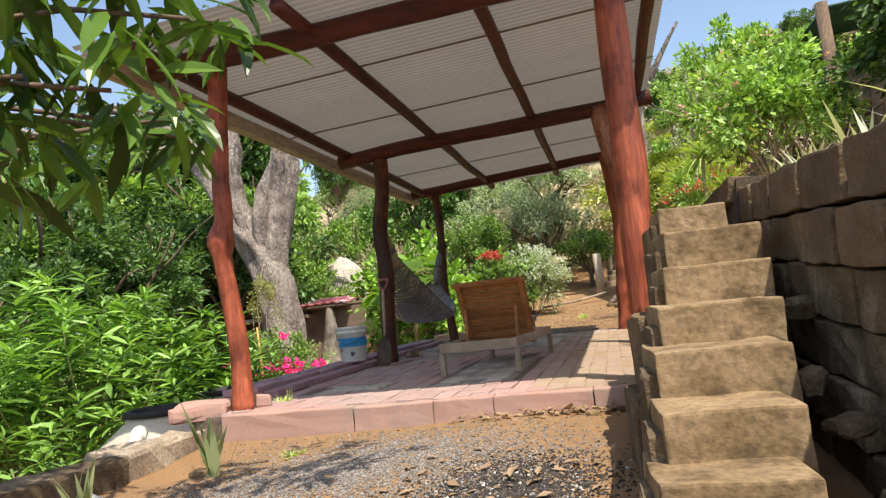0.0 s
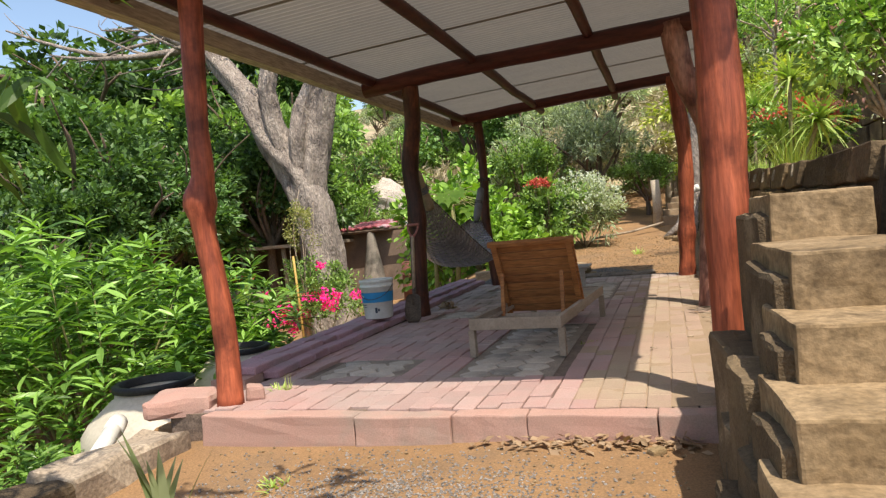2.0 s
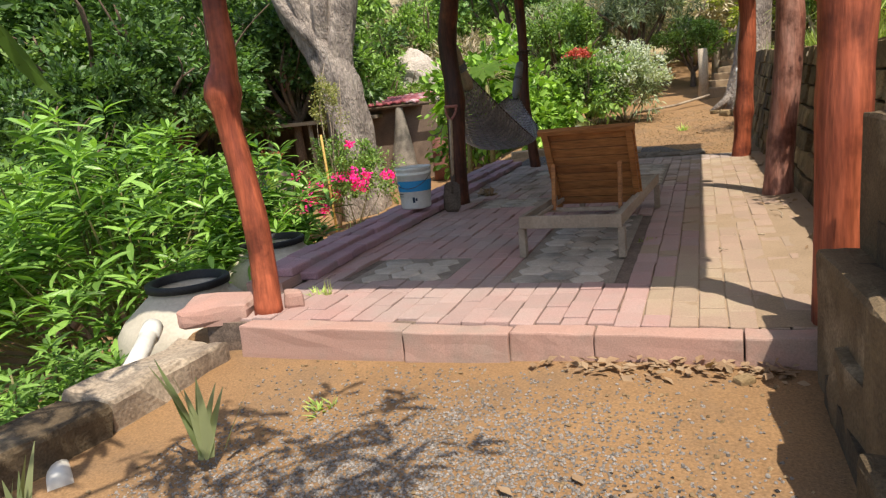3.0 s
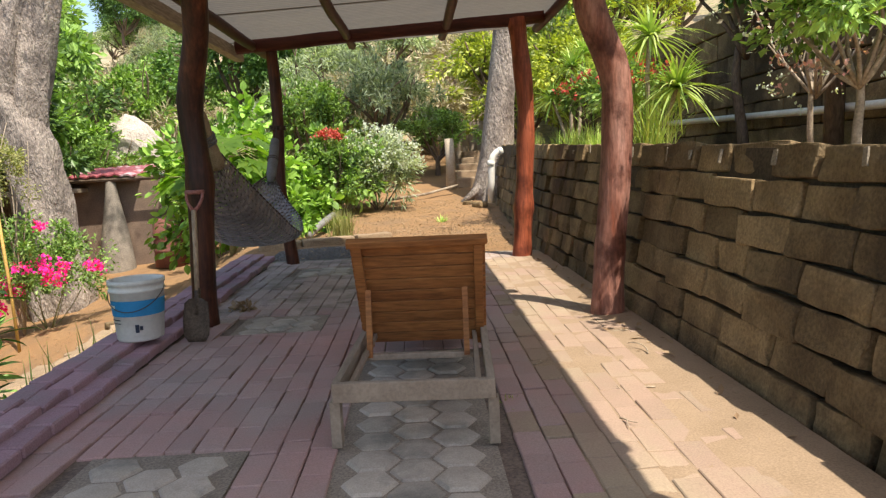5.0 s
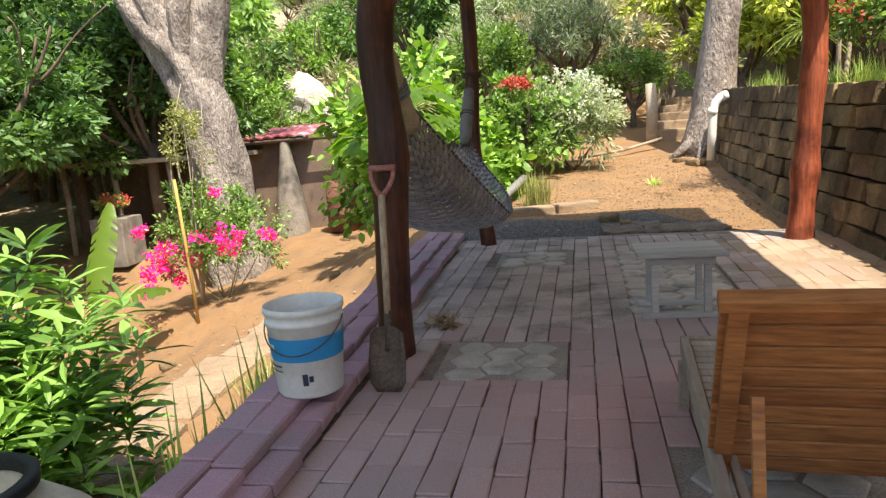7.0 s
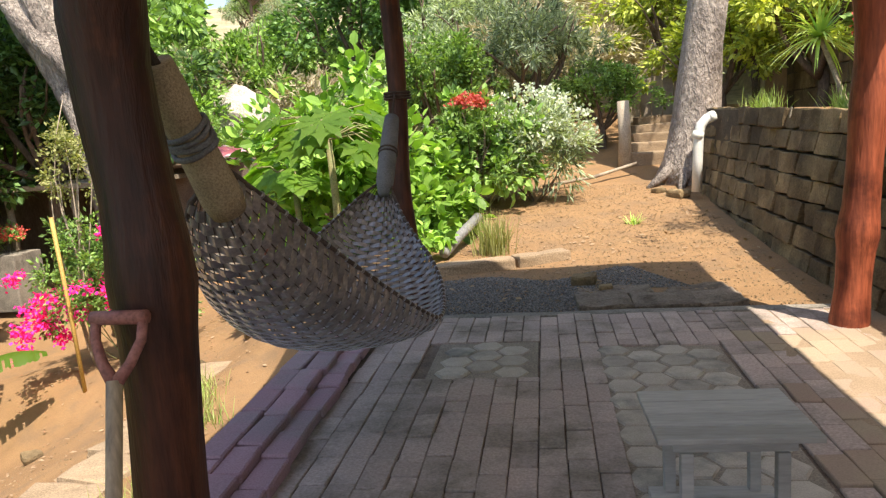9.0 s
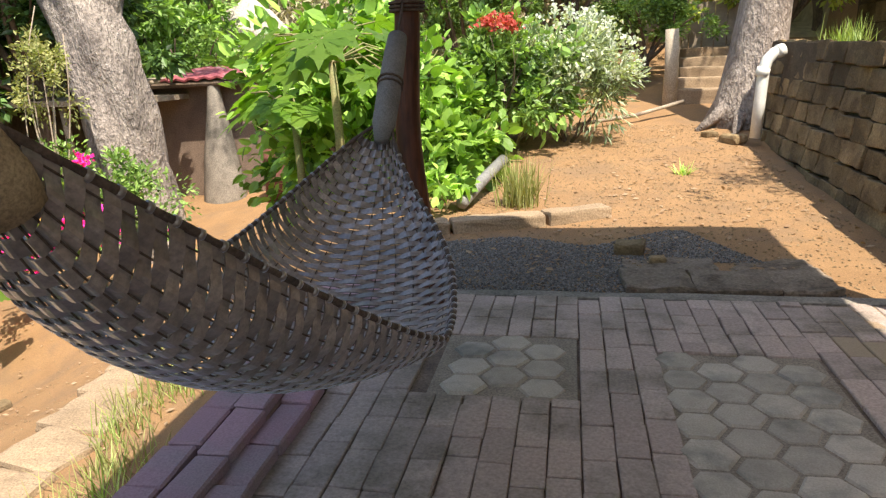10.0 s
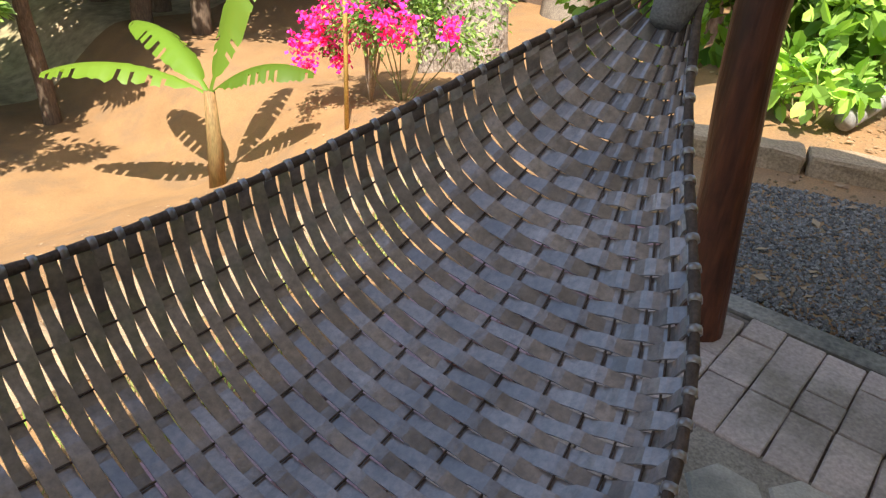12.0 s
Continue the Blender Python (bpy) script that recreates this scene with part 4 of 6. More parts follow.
# things on the patio
def build_lounger():
    root = thing("sun_lounger", (0.275, 6.14, 0), "brown teak sun lounger with its backrest raised, on the brick floor", "sun lounger")
    root.rotation_euler = (0, 0, radians(-3.4))

    def board(name, x0, x1, y0, y1, z0, z1, m, parent=root, label=""):
        g = Geo().box(x0, x1, y0, y1, z0, z1)
        ob = part(name, g, m, parent, label)
        bv = ob.modifiers.new("edge", "BEVEL")
        bv.width, bv.segments = 0.004, 2
        return ob

    for x in (-0.345, 0.31):
        board("side_rail", x, x + 0.035, 0.0, 1.95, 0.21, 0.29, M_GREYWOOD)
    board("end_rail", -0.345, 0.345, -0.035, -0.001, 0.205, 0.29, M_GREYWOOD)
    board("end_rail", -0.345, 0.345, 1.951, 1.985, 0.21, 0.29, M_GREYWOOD)
    board("crossbar", -0.309, 0.309, 0.60, 0.64, 0.205, 0.235, M_GREYWOOD)
    for x in (-0.36, 0.313):
        for y in (-0.02, 1.86):
            board("leg", x, x + 0.046, y, y + 0.06, 0.0, 0.2035, M_GREYWOOD)
    for x in (-0.29, 0.265):
        board("support_rail", x, x + 0.025, 0.01, 1.94, 0.235, 0.262, M_GREYWOOD)
    for i in range(14):
        y = 0.98 + i * 0.069
        board("seat_slat", -0.308, 0.308, y, y + 0.058, 0.2635, 0.283, M_GREYWOOD)
    # backrest, hinged beside the seat and leaning back
    hinge, top = Vector((0, 0.95, 0.185)), Vector((0, 0.60, 0.815))
    back = part("backrest", Geo().box(-0.33, -0.285, 0, 0.03, 0, 0.685), M_TEAK, root, "orange-brown slatted backrest")
    ang = math.atan2(hinge.y - top.y, top.z - hinge.z)
    back.matrix_local = Matrix.LocRotScale(hinge, Euler((ang, 0, 0)), None)
    board("batten", 0.285, 0.33, 0, 0.03, 0, 0.685, M_TEAK, back)
    board("top_rail", -0.355, 0.355, -0.012, 0.034, 0.6855, 0.722, M_TEAK, back)
    for i in range(9):
        z = 0.003 + i * 0.0757
        board("back_slat", -0.345, 0.345, 0.031, 0.051, z, z + 0.0675, M_TEAK, back)
    for x in (-0.262, 0.232):
        g = Geo()
        g.tube([(x, 0.6, 0.22), (x, 0.66, 0.56)], 0.02, 4)
        part("strut", g, M_TEAK, root)


def build_stool():
    root = thing("low_table", (0.22, 9.56, 0), "low weathered grey wooden slatted table on the patio", "table")
    root.rotation_euler = (0, 0, 0.03)

    def board(name, *b):
        ob = part(name, Geo().box(*b), M_PALEWOOD, root)
        bv = ob.modifiers.new("edge", "BEVEL")
        bv.width, bv.segments = 0.004, 2

    for i in range(4):
        board("top_slat", -0.26, 0.26, -0.215 + i * 0.108, -0.112 + i * 0.108, 0.382, 0.404)
    for y in (-0.15, 0.14):
        board("apron", -0.2, 0.2, y, y + 0.022, 0.325, 0.3815)
        board("foot_rail", -0.23, 0.23, y - 0.02, y + 0.04, 0.0, 0.03)
        for x in (-0.175, 0.133):
            board("leg", x, x + 0.042, y - 0.008, y + 0.03, 0.0305, 0.3245)


def build_bucket():
    root = thing("bucket", (-1.6, 8.0, 0.1), "white plastic bucket with a blue printed band, on the brick border", "bucket")
    root.scale = (1.13, 1.13, 1.1)
    g = Geo()
    g.lathe([(0.0, 0.004), (0.125, 0.0), (0.132, 0.012), (0.152, 0.30), (0.158, 0.302), (0.158, 0.318), (0.154, 0.32), (0.155, 0.345), (0.161, 0.347), (0.161, 0.372), (0.154, 0.374), (0.150, 0.36), (0.146, 0.28), (0.13, 0.05), (0.0, 0.045)], 40)
    part("body", g, M_WHITE, root, "scuffed white plastic", True)
    g = Geo()
    g.lathe([(0.1445, 0.16), (0.1512, 0.255)], 40)
    part("printed_band", g, M_BLUE, root, "blue printed band", True)
    for a0, a1, z0, z1, m in ((3.6, 4.1, 0.21, 0.228, M_WHITE), (3.5, 4.3, 0.135, 0.142, M_NAVY), (3.7, 4.3, 0.115, 0.12, M_NAVY), (4.9, 5.05, 0.06, 0.11, M_NAVY), (5.08, 5.2, 0.075, 0.1, M_NAVY)):
        g = Geo()
        n = 8
        for i in range(n + 1):
            a = a0 + (a1 - a0) * i / n
            for z in (z0, z1):
                rr = 0.1333 + (z - 0.012) * 0.0694 + 0.0016
                g.v.append((rr * math.cos(a), rr * math.sin(a), z))
        g.f = [(2 * i, 2 * i + 2, 2 * i + 3, 2 * i + 1) for i in range(n)]
        part("print_bar", g, m, root)
    g = Geo()
    g.tube([(0.163 * math.cos(a), 0.163 * math.sin(a) * 0.95, 0.32 - 0.13 * math.sin(a - math.pi) * (1 if a > math.pi else 0)) for a in [math.pi + math.pi * i / 16 for i in range(17)]], 0.0028, 6)
    part("wire_handle", g, M_IRON, root, smooth=True)
    g = Geo()
    g.lathe([(0.0, 0.27), (0.05, 0.33), (0.10, 0.29), (0.14, 0.25)], 18)
    g.v = [(x + 0.01 * noise.noise(Vector((x * 30, y * 30, z * 30))), y, z + 0.05 * noise.noise(Vector((x * 22, y * 22, 5)))) for x, y, z in g.v]
    part("crumpled_bag", g, M_WHITE, root, "crumpled white plastic inside", True)


def build_shovel():
    root = thing("shovel", (-1.29, 8.2, 0.0), "old shovel with a wooden shaft, leaning on a red log post", "shovel")
    top = Vector((-0.06, 0.35, 0.92))
    g = Geo()
    g.tube([(-0.015, 0.12, 0.28), top.lerp(Vector((-0.015, 0.12, 0.28)), 0.5), top], [0.017, 0.018, 0.019], 10)
    part("shaft", g, M_SHAFT, root, "bare wooden shaft", True)
    g = Geo()
    for s in (-1, 1):
        g.tube([top + Vector((0, 0, -0.01)), top + Vector((s * 0.035, 0.015, 0.035)), top + Vector((s * 0.058, 0.035, 0.085)), top + Vector((s * 0.06, 0.05, 0.13))], [0.017, 0.013, 0.012, 0.012], 8)
    g.tube([top + Vector((-0.07, 0.052, 0.135)), top + Vector((0.07, 0.052, 0.135))], 0.017, 10)
    part("grip", g, M_HANDLE, root, "worn red D-shaped grip", True)
    g = Geo()
    n = 8
    rows = ((0.30, 0.05, 0.02), (0.27, 0.085, 0.012), (0.15, 0.095, 0.014), (0.05, 0.09, 0.008), (0.003, 0.06, 0.0))
    for z, w, bow in rows:
        for i in range(n + 1):
            u = i / n * 2 - 1
            g.v.append((u * w - 0.05 * z, -0.01 + 0.4 * z - bow * (u * u) * 1.5, z))
    for j in range(len(rows) - 1):
        g.f += [(j * 9 + i, j * 9 + i + 1, j * 9 + i + 10, j * 9 + i + 9) for i in range(n)]
    ob = part("blade", g, M_IRON, root, "muddy steel blade", True)
    so = ob.modifiers.new("thick", "SOLIDIFY")
    so.thickness = 0.003
    g = Geo()
    g.tube([(-0.01, 0.07, 0.18), (-0.015, 0.115, 0.28), (-0.02, 0.155, 0.36)], [0.016, 0.02, 0.0215], 10)
    part("socket", g, M_IRON, root, smooth=True)


HAM_Y0, HAM_Y1 = 9.12, 11.6


def hammock_point(u, v):
    """u along from end to end, v across from -1 (garden side) to 1 (patio side), whose near half is pulled taut."""
    u = min(max(u, 0.0), 1.0)
    s = math.sin(math.pi * u)
    x_mid = -1.33 - 0.06 * u
    neck = 1.26 - 0.12 * u + 0.06 * (1 - u) ** 4
    if v > 0 and u < 0.5:
        q = 1 - (1 - 2 * u) ** 1.25
        half, rim = 0.445 * q + 0.035, neck + 0.05 * (1 - q) - 0.65 * q ** 1.05
    else:
        half, rim = 0.445 * s ** (0.62 + 0.45 * smooth_step(0.68, 0.95, u) * (v > 0)) + 0.035, neck - (0.64 if v > 0 else 0.46) * s ** 0.8
    sag_c = neck - 0.76 * s ** 0.72
    a = abs(v)
    z = sag_c + (rim - sag_c) * (a ** 2.2)
    x = x_mid + half * math.copysign(math.sin(a * math.pi / 2 * 0.92) / math.sin(math.pi / 2 * 0.92), v)
    return Vector((x, HAM_Y0 + (HAM_Y1 - HAM_Y0) * u, z))


def build_hammock():
    root = thing("hammock", (-1.35, 10.4, 0.4), "dark woven strap hammock hung between two red log posts", "hammock")
    off = -Vector(root.location)
    r = random.Random(4)
    warps = [-1 + 2 * (i + 0.5) / 13 for i in range(13)]

    def ribbon(g, centre, normal, along_w, thick=0.0022):
        """A flat strap with a little thickness through centre points; along_w: half its width, as vectors."""
        v, f = [], []
        for c, nrm, w in zip(centre, normal, along_w):
            v += [c - w + nrm * thick, c + w + nrm * thick, c + w - nrm * thick, c - w - nrm * thick]
        for i in range(len(centre) - 1):
            f += [(4 * i + k, 4 * i + (k + 1) % 4, 4 * i + 4 + (k + 1) % 4, 4 * i + 4 + k) for k in range(4)]
        f += [(3, 2, 1, 0), tuple(range(len(v) - 4, len(v)))]
        g.add(v, f)

    count = 92
    for i in range(count):
        u0 = 0.015 + 0.97 * (i + 0.5) / count
        slant = 0.0
        g = Geo()
        cs, ns, ws = [], [], []
        steps = 52
        wid = 0.5 * 0.97 / count * r.uniform(0.9, 1.02)
        for k in range(steps + 1):
            v = -1 + 2 * k / steps
            p = hammock_point(u0, v)
            du = (hammock_point(min(u0 + 0.01, 1), v) - hammock_point(max(u0 - 0.01, 0), v)) / 0.02
            dv = hammock_point(u0, min(v + 0.01, 1)) - hammock_point(u0, max(v - 0.01, -1))
            nrm = du.cross(dv)
            nrm = nrm.normalized() if nrm.length > 1e-9 else Vector((0, 0, 1))
            wave = math.sin((v + 1) / 2 * 13 * math.pi + (math.pi if i % 2 else 0)) * 0.0062
            cs.append(p + nrm * wave + off)
            ns.append(nrm)
            slit = smooth_step(0.02, 0.22, min(u0, 1 - u0)) * (0.07 + 0.93 * smooth_step(0.25, -0.75, v)) * (0.5 + 0.5 * noise.noise(Vector((i * 0.9, v * 5, 2)))) * (1 - math.exp(-((math.sin((v + 1) / 2 * 13 * math.pi + math.pi / 2)) ** 2) * 2.0))
            ws.append(du * wid * (1.03 - 0.42 * max(slit, 0) - 0.05 * math.sin(v * 9 + i)))
        ribbon(g, cs, ns, ws)
        part("cross_strap", g, M_STRAP, root)
    for wv in warps:
        g = Geo()
        pts = [hammock_point(0.005 + 0.99 * k / 60, wv) + off for k in range(61)]
        g.tube(pts, 0.0021, 6)
        part("long_cord", g, M_CORD, root, smooth=True)
    for v in (-1, 1):
        g = Geo()
        pts = [hammock_point(k / 60, v) + off for k in range(61)]
        g.tube(pts, [0.009 + 0.0015 * math.sin(k * 2.1) for k in range(61)], 8)
        part("edge_rope", g, M_CORD, root, "bound brown edge rope", True)
        g = Geo()
        for k in range(50):
            c = hammock_point(0.05 + 0.9 * k / 49, v) + off
            d = (hammock_point(0.05 + 0.9 * k / 49 + 0.004, v) + off - c).normalized()
            g.tube([c - d * 0.006, c + d * 0.006], 0.0122, 8)
        part("edge_binding", g, M_STRAP, root, "dark bindings round the edge rope", True, "stuff")
    n0, n1 = hammock_point(0, 0) + off, hammock_point(1, 0) + off
    a = Vector((-1.375, 8.93, 1.66)) + off
    g = Geo()
    d = (a - n0).normalized()
    g.tube([n0 + d * -0.1, n0 + d * -0.04, n0, n0.lerp(a, 0.3), n0.lerp(a, 0.55), n0.lerp(a, 0.8), n0.lerp(a, 1.0)], [0.055, 0.066, 0.064, 0.058, 0.056, 0.062, 0.058], 12)
    part("sleeve", g, M_SLEEVE, root, "tan canvas sleeve round the gathered end", True)
    for k, s in enumerate((0.33, 0.36, 0.39, 0.43, 0.47, 0.5)):
        g = Geo()
        c = n0.lerp(a, s)
        side, up = d.orthogonal().normalized(), d.cross(d.orthogonal().normalized())
        tilt = r.uniform(-0.25, 0.25)
        g.tube([c + (side * math.cos(t) + up * math.sin(t)) * 0.064 + d * 0.03 * math.sin(t + k) * tilt * 2 for t in [2 * math.pi * j / 14 for j in range(15)]], 0.008, 6)
        part("lashing", g, M_SLEEVE_GREY, root, "grey cord lashed round the sleeve", True)
    g = Geo()
    for k in range(3):
        g.tube([n0.lerp(a, 0.9) + Vector((0.012 * k, 0, 0)), a + Vector((0.01 * k, -0.03, 0.03)), Vector((-1.37 + 0.01 * k, 8.8, 1.76)) + off], 0.008, 6)
    part("post_rope", g, M_CORD, root, "rope hooked to the log post", True)
    b = Vector((-1.385, 12.1, 1.72)) + off
    d = (b - n1).normalized()
    g = Geo()
    g.tube([n1 - d * 0.1, n1, n1.lerp(b, 0.3), n1.lerp(b, 0.6), n1.lerp(b, 0.72)], [0.035, 0.058, 0.06, 0.055, 0.05], 12)
    part("sleeve", g, M_SLEEVE_GREY, root, "grey canvas sleeve round the gathered end", True)
    g = Geo()
    c0 = n1.lerp(b, 0.33)
    side = d.orthogonal().normalized()
    up = d.cross(side)
    for s in (0.3, 0.34):
        g.tube([n1.lerp(b, s) + (side * math.cos(t) + up * math.sin(t)) * 0.063 for t in [2 * math.pi * j / 12 for j in range(13)]], 0.006, 6)
    for k in range(3):
        g.tube([n1.lerp(b, 0.68), b] + [Vector((-1.385, 12.2, 1.7 + 0.02 * k)) + off + Vector((math.sin(t) * 0.096, -math.cos(t) * 0.096, 0)) for t in [2 * math.pi * j / 12 for j in range(13)]], 0.008, 6)
    part("post_rope", g, M_CORD, root, "rope tied round the log post", True)


def build_tank(x, y, s, seed):
    root = thing("water_tank", (x, y, -1.05), "cream plastic water tank with a black rim, sunk beside the patio", "water tank", "water tanks")
    g = Geo()
    g.lathe([(0.56, 0), (0.57, 0.5), (0.56, 0.66), (0.5, 0.75), (0.33, 0.9), (0.3, 0.92), (0.29, 1.0), (0.27, 1.0), (0.26, 0.9), (0.0, 0.88)], 36)
    part("body", g, M_TANK, root, "dusty cream plastic shell", True)
    g = Geo()
    g.lathe([(0.292, 0.965), (0.312, 0.97), (0.315, 1.015), (0.298, 1.025), (0.262, 1.02), (0.258, 0.96)], 36)
    part("rim", g, M_BLACK, root, "black rubber rim", True)
    root.scale = (s, s, s)
    return root


def pipe(name, pts, r, m, label, joints=()):
    root = thing(name, pts[0], label, "pipe")
    o = Vector(pts[0])
    g = Geo()
    g.tube([Vector(p) - o for p in pts], r, 14)
    part("tube", g, m, root, smooth=True)
    for p, q in joints:
        g = Geo()
        p, q = Vector(p) - o, Vector(q) - o
        g.tube([p, q], r * 1.14, 14)
        part("coupling", g, m, root, smooth=True)
    return root


build_lounger()
build_stool()
build_bucket()
build_shovel()
build_hammock()
build_tank(-2.62, 5.75, 1.0, 0)
build_tank(-2.85, 7.25, 1.0, 1)
pipe("drain_pipe", [(-2.2, 4.9, -0.12), (-2.02, 4.55, -0.2), (-1.95, 4.3, -0.3)], 0.055, M_WHITE, "short white plastic pipe by the low wall", [((-2.2, 4.9, -0.12), (-2.14, 4.79, -0.145))])
pipe("drain_pipe", [(-1.62, 3.62, -0.29), (-1.34, 3.4, -0.27)], 0.05, M_WHITE, "white plastic pipe end sticking out of the low wall")
pipe("down_pipe", [(1.84, 17.85, 0.33), (1.86, 17.85, 0.8), (1.88, 17.86, 1.18), (1.92, 17.88, 1.3), (2.0, 17.9, 1.38), (2.12, 17.92, 1.42)], 0.072, M_WHITE, "thick white plastic down pipe at the wall's end", [((1.85, 17.85, 1.1), (1.88, 17.855, 1.2)), ((2.03, 17.905, 1.395), (2.1, 17.918, 1.412))])
pipe("ground_pipe", [(-1.5, 14.68, 0.12), (-1.36, 15.3, 0.25), (-1.22, 15.9, 0.36)], 0.06, M_PVC, "grey plastic pipe lying on the earth")
pipe("ground_pipe", [(-0.4, 19.2, 0.42), (0.5, 19.7, 0.5), (1.3, 20.3, 0.66)], 0.03, M_PALE_CONCRETE, "white pipe lying along the earth bank")
pipe("wall_pipe", [(4.9, 8.2, 1.55), (4.9, 11, 1.6), (4.9, 15.4, 1.72), (4.9, 18, 1.8)], 0.045, M_WHITE, "long white pipe fixed along the terrace wall")


M_BROKEN = mat("broken_concrete", (0.25, 0.195, 0.145), (0.16, 0.12, 0.088), 4, 50, 0.95, 0.6, rnd=0.15, stain=(0.10, 0.075, 0.05), stain_scale=4.0, stain_at=0.58)
M_PATH = mat("pale_path_stone", (0.345, 0.25, 0.16), (0.25, 0.178, 0.112), 3, 70, 0.95, 0.4, rnd=0.1)


# edging stones, gravel and litter on the ground
def build_kerb():
    kerb = thing("kerb", (0, 0, 0), "low kerb of tan stones across the earth", "kerb", kind="structure")
    for k, (x0, y0, x1, y1) in enumerate(((-2.1, 13.75, -1.5, 13.98), (-1.5, 13.98, -0.72, 14.3), (-0.72, 14.3, -0.16, 14.62))):
        L = math.hypot(x1 - x0, y1 - y0)
        me = rough_box(L - 0.02, 0.2, 0.24, 0.025, 3, 0.015, 200 + k)
        me.materials.append(M_PATH)
        cx, cy = (x0 + x1) / 2, (y0 + y1) / 2
        piece("kerb_stone", me, kerb, cx, cy, land(cx, cy) - 0.13, math.atan2(y1 - y0, x1 - x0))
    steps = thing("garden_steps", (0, 0, 0), "distant stone steps up the bank", "steps", kind="structure")
    for k in range(5):
        me = rough_box(1.1, 0.5, 0.5, 0.03, 2, 0.02, 220 + k)
        me.materials.append(M_PATH)
        piece("step", me, steps, 1.75 + 0.1 * k, 21.2 + 0.42 * k, 0.32 + 0.17 * k, 0.1)
    slab = thing("slab", (0.4, 12.88, -0.075), "broken brown slab of rough concrete at the patio's end", "slab", kind="structure")
    for k, (x, y, w, d, turn) in enumerate(((-0.33, -0.12, 0.44, 0.4, 0.05), (0.14, -0.1, 0.48, 0.42, -0.04), (0.56, -0.08, 0.36, 0.46, 0.03), (-0.22, 0.24, 0.62, 0.28, -0.05), (0.42, 0.25, 0.62, 0.26, 0.06))):
        me = rough_box(w, d, 0.1, 0.02, 4, 0.026, 240 + k)
        me.materials.append(M_BROKEN)
        piece("slab_piece", me, slab, x, y, -0.006 * k, turn, (1, 1, 1), 0.02 * (k % 2), -0.015 * k)


def pebbles(name, spots, size, m, label):
    g = Geo()
    r = random.Random(len(spots))
    base = [Vector(v) for v in ((1, 0, 0), (-1, 0, 0), (0, 1, 0), (0, -1, 0), (0, 0, 0.7), (0, 0, -0.7))]
    faces = [(0, 2, 4), (2, 1, 4), (1, 3, 4), (3, 0, 4), (2, 0, 5), (1, 2, 5), (3, 1, 5), (0, 3, 5)]
    for x, y in spots:
        s = size * r.uniform(0.5, 1.3)
        e = Euler((r.uniform(-0.4, 0.4), r.uniform(-0.4, 0.4), r.uniform(0, 6))).to_matrix()
        q = Vector((x, y, land(x, y) + s * 0.25))
        g.add([q + e @ Vector((v.x * s * r.uniform(0.7, 1.2), v.y * s * r.uniform(0.6, 1.1), v.z * s)) for v in base], faces)
    ob = part(name, g, m)
    return tagged(ob, label, "gravel", kind="stuff")


